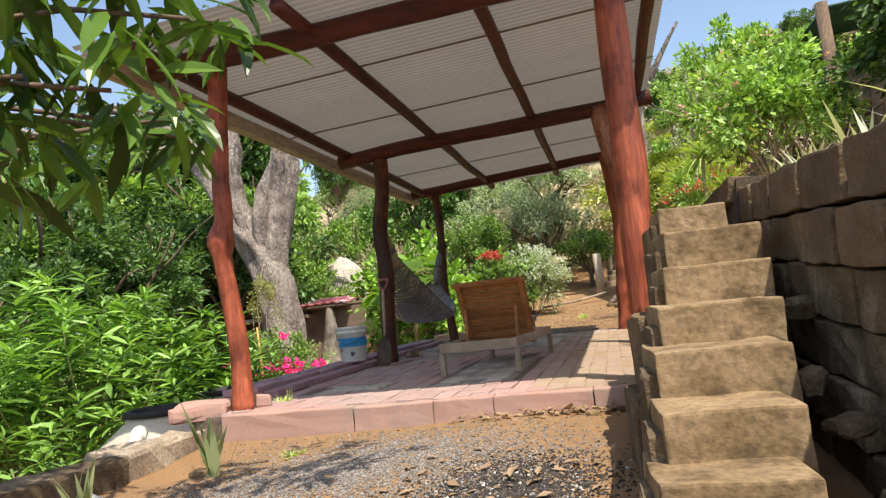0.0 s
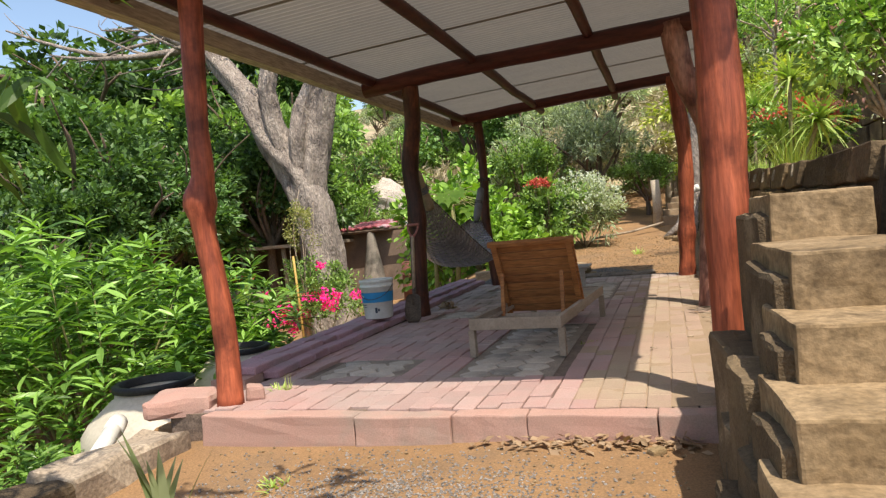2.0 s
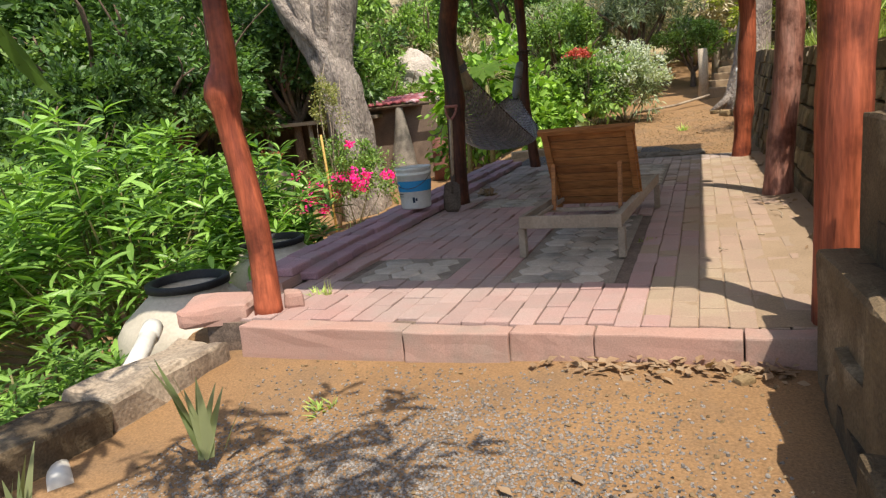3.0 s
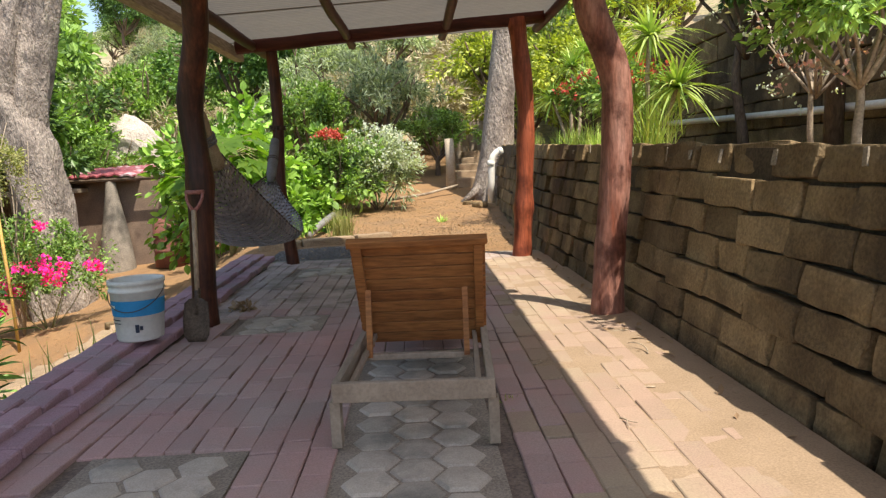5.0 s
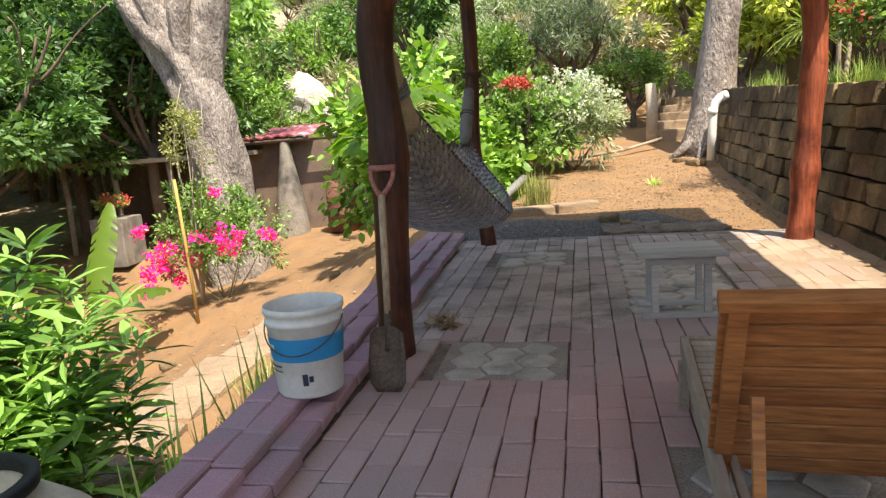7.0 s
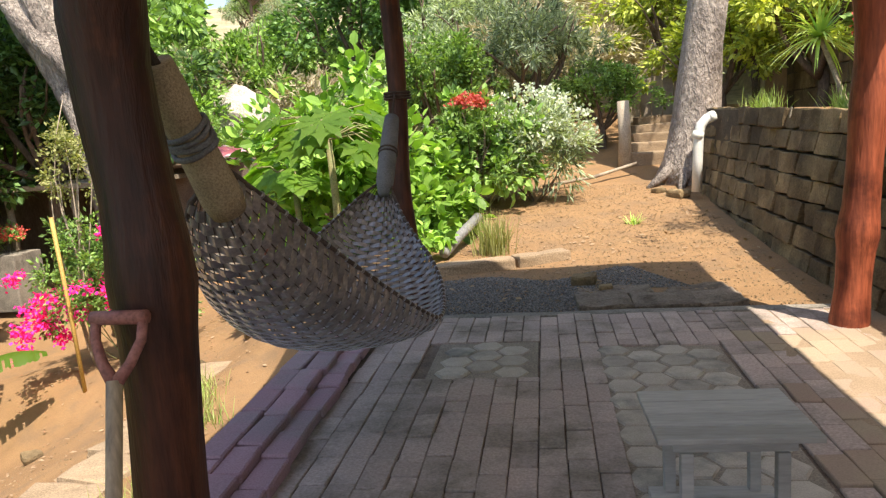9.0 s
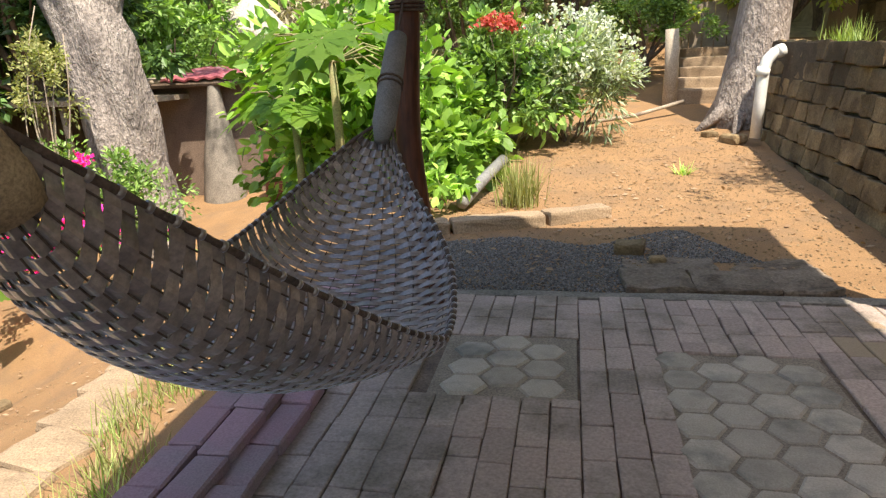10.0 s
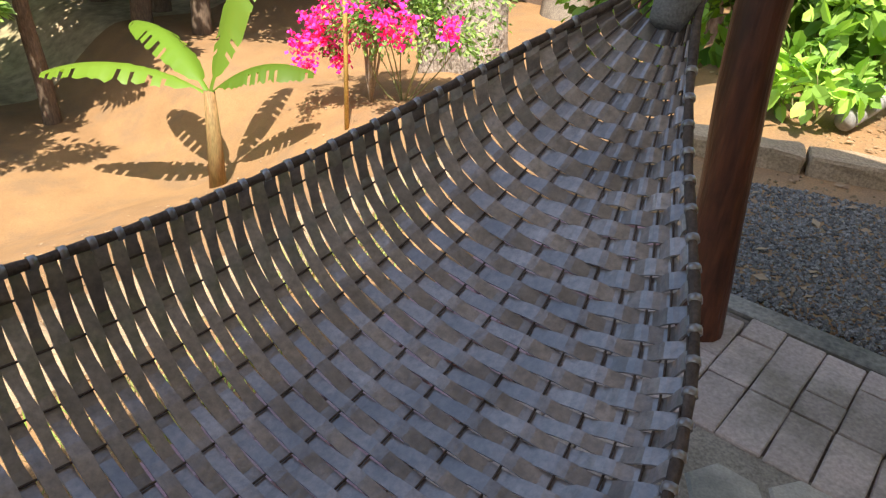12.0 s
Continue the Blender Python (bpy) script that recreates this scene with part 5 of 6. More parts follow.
def build_gravel():
    r = random.Random(12)
    far = []
    while len(far) < 17000:
        x, y = r.uniform(-1.75, 1.65), r.uniform(12.52, 14.1)
        if y < 13.85 + 0.3 * noise.noise(Vector((x * 1.5, 0, 0))) + 0.1 * x and not (-0.1 < x < 1.1 and y < 13.2) and x < 1.15 - 0.5 * (y - 12.6) * (x > 0.3):
            far.append((x, y))
    pebbles("gravel", far, 0.0115, M_GRAVEL, "dark grey gravel beyond the patio")
    near = []
    while len(near) < 15000:
        x, y = r.gauss(0.05, 0.6), r.gauss(3.45, 0.42)
        if -1.1 < x < 1.35 and 2.3 < y < 4.55:
            near.append((x, y))
    pebbles("gravel", near, 0.0078, M_GRIT, "grey gravel scattered on the earth before the patio")
    dust = [(r.uniform(-1.6, 1.8), r.uniform(12.6, 19.5)) for _ in range(6000)] + [(r.uniform(-1.2, 1.4), r.uniform(1.0, 4.6)) for _ in range(900)] + [(r.uniform(-7, -2.5), r.uniform(9, 17)) for _ in range(1200)]
    pebbles("grit", dust, 0.011, M_STEP, "loose tan grit on the earth")
    burnt = [(r.gauss(0.98, 0.2), r.gauss(3.0, 0.2)) for _ in range(5200)]
    pebbles("ash_patch", burnt, 0.008, mat("black_ash", (0.03, 0.027, 0.025), (0.07, 0.06, 0.055), 30, 120, 0.95, 0.3, island=0.5), "black burnt ash and charcoal on the earth")
    burnt = [(r.gauss(0.95, 0.24), r.gauss(2.98, 0.22)) for _ in range(150)]
    pebbles("ash_flakes", burnt, 0.01, mat("pale_ash", (0.5, 0.48, 0.45), (0.3, 0.28, 0.26), 30, 120, 0.95, 0.3, island=0.4), "pale grey ash flakes over the charcoal")
    # dry leaves gathered against the step and blown over the ground
    p, w = [], []
    for _ in range(190):
        x = 0.35 + 1.1 * r.random() ** 0.6
        p.append((x, 4.6 - abs(r.gauss(0, 0.07)), land(x, 4.5) + r.uniform(0.005, 0.03)))
    for _ in range(90):
        x, y = r.gauss(0.95, 0.3), r.gauss(3.05, 0.25)
        p.append((x, y, land(x, y) + 0.012))
    for _ in range(650):
        x, y = r.uniform(-1.6, 1.9), r.uniform(12.7, 19.5)
        p.append((x, y, land(x, y) + 0.012))
    for _ in range(120):
        p.append((1.78 + r.gauss(0, 0.08), r.uniform(5.5, 11.5), 0.01))
    for _ in range(600):
        x, y = r.uniform(-8, -2.6), r.uniform(9, 20)
        p.append((x, y, land(x, y) + 0.015))
    w = [(r.uniform(-1, 1), r.uniform(-1, 1), r.uniform(-0.1, 0.25)) for _ in p]
    tagged(new("fallen_leaves", leaf_mesh("fallen_leaves", "small", p, w, [r.uniform(0.03, 0.08) for _ in p], L_LITTER, 0.25)), "dry brown fallen leaves on the ground", "leaf litter", kind="stuff")


def build_stones():
    r = random.Random(15)
    for k, (x, y, s) in enumerate(((-0.05, 13.45, 0.17), (0.12, 13.2, 0.09), (1.62, 18.1, 0.22), (1.4, 18.5, 0.15), (-2.6, 16.2, 0.2), (-3.0, 14.6, 0.14), (-5.0, 15.3, 0.25), (-4.4, 15.8, 0.18), (-6.6, 14.2, 0.2), (-1.05, 3.9, 0.07), (1.25, 4.45, 0.06))):
        me = rough_box(s * 1.3, s, s * 0.6, s * 0.2, 2, s * 0.12, 260 + k)
        me.materials.append(M_STONE)
        ob = tagged(new("stone", me), "rounded brown stone lying on the earth", "stone", "loose stones")
        ob.location, ob.rotation_euler = (x, y, land(x, y) - s * 0.08), (0, 0, r.uniform(0, 3))
    # stepping-stone path on the low ground
    path = thing("garden_path", (0, 0, 0), "path of pale flat stones on the low ground", "path", kind="structure")
    for k in range(12):
        s = k / 11
        x, y = -3.75 - 0.6 * s + r.uniform(-0.08, 0.08), 8.6 + 6.2 * s
        me = rough_box(r.uniform(0.55, 0.7), r.uniform(0.45, 0.58), 0.12, 0.04, 2, 0.03, 290 + k)
        me.materials.append(M_PATH)
        piece("path_stone", me, path, x, y, land(x, y) - 0.075, r.uniform(-0.4, 0.4))


build_kerb()
build_gravel()
build_stones()


# buildings and walls further off
def build_far():
    wall = thing("wall_terrace", (0, 0, 0), "dark concrete wall behind the terrace planting", "wall", kind="structure")
    g = Geo().box(5.05, 5.3, 6.0, 24.0, 0.9, 3.1)
    part("body", g, M_CORE, wall)
    r = random.Random(41)
    ms = []
    for s in range(4):
        me = rough_box(0.16, 0.8, 0.36, 0.02, 2, 0.02, 300 + s)
        me.materials.append(M_STONE)
        ms.append(me)
    for c in range(6):
        y = 6.0 + (0.4 if c % 2 else 0)
        while y < 23.2:
            piece("wall_block", r.choice(ms), wall, 5.06 + r.gauss(0, 0.015), y + 0.4, 1.1 + c * 0.37, r.gauss(0, 0.015), (1, 0.98, 0.98))
            y += 0.81
    # hut under a red sheet
    hut = thing("hut", (-7.25, 22.0, -0.88), "small mud-walled hut under a faded red roof", "hut")
    part("wall", Geo().box(-2.3, 1.7, 0, 2.2, -1.3, 2.05), M_MUDWALL, hut)
    g = Geo()
    n = 20
    for i in range(n + 1):
        x = -1.4 + 1.75 * i / n
        for y, z in ((-0.5, 2.1), (0.6, 2.28), (2.5, 2.4)):
            g.v.append((x, y, z + 0.025 * math.sin(i * 1.9) + 0.05 * noise.noise(Vector((x, y, 2)))))
    g.f = [(i * 3 + j, i * 3 + j + 1, i * 3 + j + 4, i * 3 + j + 3) for i in range(n) for j in range(2)]
    ob = part("roof", g, M_REDROOF, hut, "faded red corrugated roof")
    ob.modifiers.new("thick", "SOLIDIFY").thickness = 0.04
    g = Geo()
    g.tube([(-2.1, -0.45, 2.02), (1.6, -0.4, 2.06)], 0.06, 8)
    part("beam", g, M_BARK_DARK, hut)
    g = Geo()
    g.lathe([(0.48, -0.6), (0.34, 0.6), (0.17, 1.6), (0.12, 2.0)], 12, (-0.35, -0.35, 0))
    part("buttress", g, M_CONCRETE, hut, "tapered grey plaster pier", True)
    me = rough_box(1.15, 2.8, 0.12, 0.03, 4, 0.05, 345)
    me.materials.append(M_DRY)
    thatch = part("thatch", me, None, hut, "ragged brown thatch beside the red sheet")
    thatch.location = (-1.98, 0.9, 2.05)
    drum = thing("drum", (-6.05, 21.2, land(-6.05, 21.2)), "rusty red-brown metal drum by the hut", "drum")
    g = Geo()
    g.lathe([(0.0, 0.0), (0.4, 0.0), (0.4, 0.4), (0.415, 0.42), (0.4, 0.44), (0.4, 0.8), (0.415, 0.82), (0.4, 0.84), (0.39, 1.2), (0.37, 1.21), (0.0, 1.19)], 20)
    part("body", g, M_RUST, drum, smooth=True)
    shed = thing("shed", (-10.75, 20.2, -0.9), "dark open-fronted shed with a rough flat roof", "shed")
    part("back_wall", Geo().box(-2.2, 2.2, 1.9, 2.05, 0, 1.75), M_BARK_DARK, shed)
    part("roof", Geo().box(-2.4, 2.4, -0.3, 2.2, 1.76, 1.86), M_DRY, shed, "rough dry thatch roof")
    for x in (-2.1, -0.7, 0.8, 2.1):
        g = Geo()
        g.tube([(x, 0, -1.4), (x + 0.05, 0, 0.9), (x, 0, 1.755)], 0.07, 8)
        part("post", g, M_DRY, shed, smooth=True)
    tub = thing("planter", (-11.2, 19.7, land(-11.2, 19.7)), "square grey concrete planter on the low ground", "planter")
    me = rough_box(0.85, 0.8, 1.15, 0.03, 2, 0.02, 330)
    me.materials.append(M_CONCRETE)
    part("body", me, None, tub)
    potted = shrub("red_flowering_shrub", (-11.2, 19.7, land(-11.2, 19.7) + 1.15), (0.4, 0.35, 0.3), "small", L_MID, 500, 0.1, "small bush with red flowers in the concrete planter", 14, 0.3, 5, 0, 0.012, seed=92)
    blooms(potted, (0.36, 0.3, 0.25), 0.3, 34, 0.07, L_RED, seed=93, per=10)
    rock = bpy.data.meshes.new("boulder")
    bm = bmesh.new()
    bmesh.ops.create_icosphere(bm, subdivisions=4, radius=1)
    for v in bm.verts:
        v.co = Vector((v.co.x * (1.5 - 0.75 * max(v.co.z, 0)), v.co.y * 1.1, v.co.z * 1.75)) + Vector(noise.noise_vector(v.co * 1.4)) * 0.32 + Vector(noise.noise_vector(v.co * 4)) * 0.1
    bm.to_mesh(rock)
    bm.free()
    rock.materials.append(M_ROCK)
    ob = tagged(new("boulder", rock), "large pale pointed boulder among the bushes", "boulder")
    ob.location = (-9.2, 27.0, 1.35)
    gate = thing("gate_panel", (2.2, 23.6, land(2.2, 23.6)), "grey weathered wooden gate panels at the path's end", "gate")
    for k in range(5):
        part("board", Geo().box(-0.6 + k * 0.24, -0.38 + k * 0.24, 0, 0.04, -0.1, 1.3 - 0.03 * (k % 2)), M_GREYWOOD, gate)
    for x, y, h in ((1.15, 20.9, 1.25), (1.5, 23.2, 1.3)):
        post = thing("wooden_post", (x, y, land(x, y)), "weathered wooden post beside the far steps", "post", "wooden posts")
        g = Geo()
        g.tube([(0, 0, -0.2), (0.02, 0, h * 0.5), (0, 0, h)], [0.13, 0.12, 0.115], 10)
        part("shaft", g, M_EAVE, post, smooth=True)
    shade = thing("shade_canopy", (4.75, 10.6, 1.3), "green shade canopy on a brown wooden post", "canopy")
    g = Geo()
    g.tube([(0, 0, -0.1), (0.03, 0, 1.5), (0, 0, 3.0)], [0.1, 0.09, 0.085], 10)
    part("post", g, M_BARK_DARK, shade, smooth=True)
    m = mat("green_cloth", (0.06, 0.16, 0.10), (0.04, 0.11, 0.07), 3, 50, 0.9, 0.1)
    ob = part("cloth", Geo().add([(0.05, 0.0, 2.95), (2.6, 0.0, 3.1), (2.6, 1.6, 3.15), (0.05, 1.6, 3.0)], [(0, 1, 2, 3)]), m, shade, "dark green shade cloth")
    ob.modifiers.new("thick", "SOLIDIFY").thickness = 0.02


build_far()


# planting
def build_mango():
    """The mango tree that overhangs the path: trunk out of view, drooping sprays of long leaves."""
    root = thing("mango_tree", (-2.4, 0.2, -0.6), "mango tree with long dark drooping leaves over the path", "tree")
    o = Vector(root.location)
    g = Geo()
    limb(g, (0, 0, -0.2), (0.2, 0.2, 1.9), 0.16, 0.13, 0.05, 3, 10)
    r = random.Random(8)
    tips = []
    for tip, br in (((0.2, 1.45, 1.2), 0.02), ((0.33, 1.58, 1.18), 0.02), ((0.5, 1.66, 1.36), 0.02), ((0.2, 1.43, 1.02), 0.02), ((0.6, 1.78, 1.5), 0.02), ((0.3, 1.5, 1.36), 0.02), ((0.22, 1.72, 1.16), 0.02),
                    ((0.24, 1.95, 1.22), 0.02), ((0.18, 2.08, 1.2), 0.02), ((-0.1, 2.5, 1.42), 0.02), ((0.05, 1.3, 1.35), 0.02), ((0.0, 1.6, 1.05), 0.02), ((0.1, 1.75, 1.5), 0.02), ((0.4, 1.5, 1.6), 0.02), ((-0.1, 1.35, 1.15), 0.02),
                    ((-0.6, 1.6, 3.1), 0.04), ((-0.75, 2.1, 3.0), 0.04), ((-0.95, 2.6, 3.1), 0.04), ((-0.6, 2.7, 3.2), 0.04), ((-0.9, 1.1, 3.0), 0.04), ((-0.4, 2.1, 3.3), 0.04), ((-0.8, 2.5, 3.2), 0.04), ((-1.2, 1.7, 3.2), 0.04), ((-0.2, 1.4, 3.3), 0.04), ((-1.0, 2.9, 3.3), 0.04), ((-0.5, 0.7, 3.2), 0.04), ((-1.4, 2.3, 3.3), 0.04), ((-1.4, 1.2, 2.6), 0.04), ((-0.9, 2.1, 3.0), 0.04), ((0.3, 2.6, 2.95), 0.04), ((0.9, 2.3, 2.75), 0.04), ((1.05, 2.45, 2.7), 0.03), ((0.8, 2.55, 2.8), 0.03), ((1.15, 2.3, 2.8), 0.03), ((0.95, 2.6, 2.9), 0.03), ((-2.6, 1.6, 2.8), 0.05), ((-3.2, 0.2, 2.6), 0.05), ((-2.0, -1.0, 2.9), 0.05), ((-1.0, -0.6, 3.1), 0.05)):
        pts = limb(g, (0.2, 0.2, 1.85), Vector(tip) - o, br, 0.006, 0.05, int(tip[0] * 100) + 900, 6)
        tips.append((Vector(tip) - o, (pts[-1] - pts[-3]).normalized()))
    part("trunk", g, M_BARK_DARK, root, smooth=True)
    p, w, s = [], [], []
    for tip, d in tips:
        for k in range(3 if (tip + o).z < 2.9 else 11):
            hub = tip - d * 0.15 * (k % 4) + Vector((r.gauss(0, 0.07), r.gauss(0, 0.07), r.gauss(0, 0.06))) * (1 if k < 3 else 3)
            for j in range(8):
                a = r.uniform(0, 2 * math.pi)
                p.append(hub + Vector((r.gauss(0, 0.02), r.gauss(0, 0.02), r.gauss(0, 0.03))))
                w.append((math.cos(a), math.sin(a), r.uniform(-1.3, 0.1)))
                s.append(r.uniform(0.13, 0.23))
    part("foliage", leaf_mesh("foliage", "long", p, w, s, L_MANGO, 0.4), None, root, "long glossy dark green leaves")


def long_leaf_shrub(at, size, hubs, leaf, label, seed, lo=0.0):
    """A shrub of upright stems that end in whorls of long leaves."""
    root = thing("long_leaved_shrub", at, label, "shrub", "long-leaved shrubs")
    r = random.Random(seed)
    g = Geo()
    p, w, s = [], [], []
    for k in range(hubs):
        a, q = r.uniform(0, 2 * math.pi), r.random() ** 0.5
        lift = (1 - 0.55 * q * q) * r.uniform(0.35 if q < 0.75 else 0.15, 1.0) * (0.85 + 0.25 * noise.noise(Vector((a * 1.3, q * 3, seed))))
        tip = Vector((math.cos(a) * q * size[0], math.sin(a) * q * size[1], lo + size[2] * lift))
        if k % 7 == 0:
            limb(g, (math.cos(a) * q * size[0] * 0.3, math.sin(a) * q * size[1] * 0.3, -0.1), tip, 0.02, 0.007, 0.06, seed * 50 + k, 5)
        n = 13
        for j in range(n):
            b = 2.4 * j + r.uniform(-0.3, 0.3)
            up = 0.9 - 1.25 * (j / n)
            p.append(tip - Vector((0, 0, 0.012 * j)))
            w.append((math.cos(b), math.sin(b), up + r.uniform(-0.2, 0.2)))
            s.append(leaf * r.uniform(0.7, 1.15) * (0.6 + 0.4 * min(1, j / 4)))
    part("stem", g, M_STEM, root, smooth=True)
    part("foliage", leaf_mesh("foliage", "long", p, w, s, L_OLEANDER, 0.3), None, root, "long bright green leaves in whorls")


def build_grey_tree():
    root = thing("grey_tree", (-8.0, 19.0, -1.1), "old tree with a thick pale grey forked trunk", "tree")
    g = Geo()

    def bole(pts, radii, seed):
        v0 = len(g.v)
        n = 5 * (len(pts) - 1)
        out, rr = [], []
        for i in range(n + 1):
            s = i / 5
            k = min(int(s), len(pts) - 2)
            f = s - k
            f2 = f * f * (3 - 2 * f)
            out.append(Vector(pts[k]).lerp(Vector(pts[k + 1]), f) * 0.6 + Vector(pts[k]).lerp(Vector(pts[k + 1]), f2) * 0.4)
            rr.append(radii[k] + (radii[k + 1] - radii[k]) * f)
        g.tube(out, [1.28 * q for q in rr], 28)
        for i in range(v0, len(g.v)):
            q = Vector(g.v[i])
            c = out[min((i - v0) // 28, n)]
            d = q - c
            a = math.atan2(d.y, d.x)
            g.v[i] = tuple(c + d * (1 + 0.2 * noise.noise(Vector((math.cos(a) * 1.5 + seed, math.sin(a) * 1.5, q.z * 0.5))) + 0.12 * noise.noise(Vector((math.cos(a) * 4, math.sin(a) * 4 + seed, q.z * 1.1))) + 0.13 * math.sin(a * 5 + q.z * 2.2 + 2 * noise.noise(q * 0.8))))

    bole([(0.25, 0, -0.9), (0.15, 0, 0.6), (0.05, 0, 1.9), (-0.1, 0, 3.0), (-0.45, 0, 4.0), (-1.15, -0.1, 5.1), (-1.85, -0.2, 6.5), (-2.9, -0.2, 7.8), (-4.9, 0.0, 8.9)], [0.56, 0.47, 0.43, 0.42, 0.4, 0.33, 0.28, 0.2, 0.1], 1)
    bole([(-0.25, 0.05, 3.4), (0.0, 0.1, 4.5), (0.3, 0.1, 5.6), (0.55, 0.1, 6.4), (0.9, 0.2, 8.4)], [0.34, 0.33, 0.28, 0.24, 0.13], 2)
    bole([(-0.7, -0.15, 4.4), (-1.0, -0.3, 5.5), (-1.05, -0.35, 6.4), (-0.95, -0.3, 7.1), (-1.1, -0.3, 8.9)], [0.2, 0.21, 0.19, 0.17, 0.08], 3)
    bole([(-0.4, -0.25, 4.1), (-0.25, -0.35, 5.0), (-0.1, -0.2, 5.8), (0.25, 0.0, 6.6), (0.3, 0.2, 8.6)], [0.16, 0.18, 0.18, 0.16, 0.07], 4)
    r = random.Random(6)
    for i in range(26):
        a = Vector((-2.6, -0.2, 7.5)).lerp(Vector((-5.0, 0, 9.0)), r.random())
        limb(g, a, a + Vector((r.uniform(-4.0, 0.6), r.uniform(-1.5, 1.0), r.uniform(-0.9, 1.2))), 0.06, 0.01, 0.14, i + 600, 5)
    for i, tip in enumerate(((-10.3, -0.4, 9.7), (-8.5, -0.5, 8.6), (-7.5, 0.2, 10.5))):
        pts = limb(g, (-3.6, -0.1, 8.1), tip, 0.11, 0.03, 0.06, 640 + i, 6)
        for k in (3, 4, 5, 6):
            limb(g, pts[k], pts[k] + Vector((r.uniform(-1.4, 0.2), r.uniform(-0.6, 0.6), r.uniform(-0.9, 1.0))), 0.035, 0.008, 0.15, 660 + 7 * i + k, 5)
    part("trunk", g, M_BARK, root, "smooth pale grey bark", True)
    p, w = crown_points(6200, (4.2, 3.0, 1.7), 60, 0.16, seed=44, hollow=0.4)
    p += np.array((0.4, 0.4, 10.4))
    part("crown", leaf_mesh("crown", "small", p, w, 0.07 + 0.06 * nrng.rand(len(p)), L_MID), None, root)


def build_far_trunk():
    root = thing("roadside_tree", (2.1, 19.55, 0.4), "large tree with a thick grey-brown trunk at the wall's end", "tree")
    g = Geo()
    pts = [(0.0, 0, -0.3), (0.05, 0, 0.3), (0.1, 0, 1.0), (0.2, 0, 2.2), (0.42, 0, 3.8), (0.5, 0.1, 5.5), (0.6, 0.2, 7)]
    g.tube(pts, [0.75, 0.52, 0.4, 0.345, 0.33, 0.28, 0.2], 16)
    g.v = [tuple(Vector(q) * 1.0 + Vector(noise.noise_vector(Vector(q) * 2.2)) * 0.06) for q in g.v]
    for k, (x, y, z) in enumerate(((-0.8, -0.6, -0.03), (-0.35, -0.9, -0.08))):
        g.tube([(-0.25, -0.1, 0.3), (x * 0.5, y * 0.5, 0.2 + z), (x, y, z - 0.06)], [0.2, 0.11, 0.04], 8)
    for k, tip in enumerate(((-1.5, 1, 7.6), (2.0, 0.5, 7.5), (0.4, -1.6, 8.2), (0.6, 2.2, 8.4))):
        limb(g, (0.5, 0.1, 5.2), tip, 0.16, 0.04, 0.08, k + 70, 8)
    part("trunk", g, M_BARK, root, "cracked grey-brown bark", True)
    p, w = crown_points(9000, (3.2, 2.8, 1.6), 80, 0.2, seed=31, hollow=0.35)
    p += np.array((0.9, 0.3, 9.9))
    part("crown", leaf_mesh("crown", "small", p, w, 0.08 + 0.07 * nrng.rand(len(p)), L_MID), None, root)


def build_bougainvillea():
    at = (-6.9, 16.7, land(-6.9, 16.7))
    root = shrub("bougainvillea", at, (1.25, 0.9, 1.3), "small", L_MID, 7600, 0.085, "bougainvillea bush with bright magenta flowers beside a yellow stake", 60, 0.2, 9, 0, 0.014, M_STEM, seed=14, hollow=0.25)
    r = np.random.RandomState(5)
    p, w = [], []
    for cx, cz, n, rad in ((-0.6, 1.15, 7, 0.2), (-1.2, 1.4, 3, 0.12), (-0.5, 0.55, 7, 0.2), (-0.9, 0.63, 6, 0.18), (0.2, 1.35, 4, 0.14), (0.65, 1.1, 7, 0.18), (1.4, 1.3, 3, 0.1), (0.4, 2.0, 2, 0.1), (-1.2, 0.3, 3, 0.12), (-0.2, 0.95, 4, 0.18), (0.95, 1.3, 3, 0.14), (-0.7, 0.85, 4, 0.15)):
        for _ in range(n):
            c = np.array((cx, -0.75 + r.normal(0, 0.2), cz)) + r.normal(0, rad * 0.6, 3)
            for _ in range(30):
                p.append(c + r.normal(0, 0.05, 3))
                w.append(r.normal(0, 1, 3))
    part("blossom", leaf_mesh("blossom", "petal", p, w, 0.045 + 0.035 * r.rand(len(p)), L_MAGENTA, 1.0), None, root, "magenta papery bracts", kind="stuff")
    stake = thing("plant_stake", (-6.95, 15.75, land(-6.95, 15.75)), "thin yellow bamboo stake", "stake")
    g = Geo()
    g.tube([(0, 0, -0.1), (-0.04, 0, 1.2), (-0.1, 0, 2.5)], 0.028, 8)
    part("cane", g, mat("yellow_cane", (0.50, 0.33, 0.09), (0.40, 0.25, 0.07), 6, 60, 0.6, 0.2), stake, smooth=True)
    tall = thing("tall_seed_stalk", (-7.2, 16.4, land(-7.2, 16.4)), "tall dry plant stalk with pale seed heads", "plant")
    for i in range(7):
        g = Geo()
        limb(g, (0, 0, 0), (-0.25 + 0.12 * i, 0.1 * math.sin(i), 2.9 + 0.35 * (i % 4)), 0.02, 0.006, 0.06, 400 + i, 5)
        part("stem", g, M_DRY, tall, smooth=True)
    p, w = crown_points(1500, (0.42, 0.4, 0.75), 30, 0.25, seed=9)
    p += np.array((0.05, 0, 3.0))
    part("seed_head", leaf_mesh("seed_head", "small", p, w, 0.05 + 0.03 * nrng.rand(len(p)), L_STRAW), None, tall)


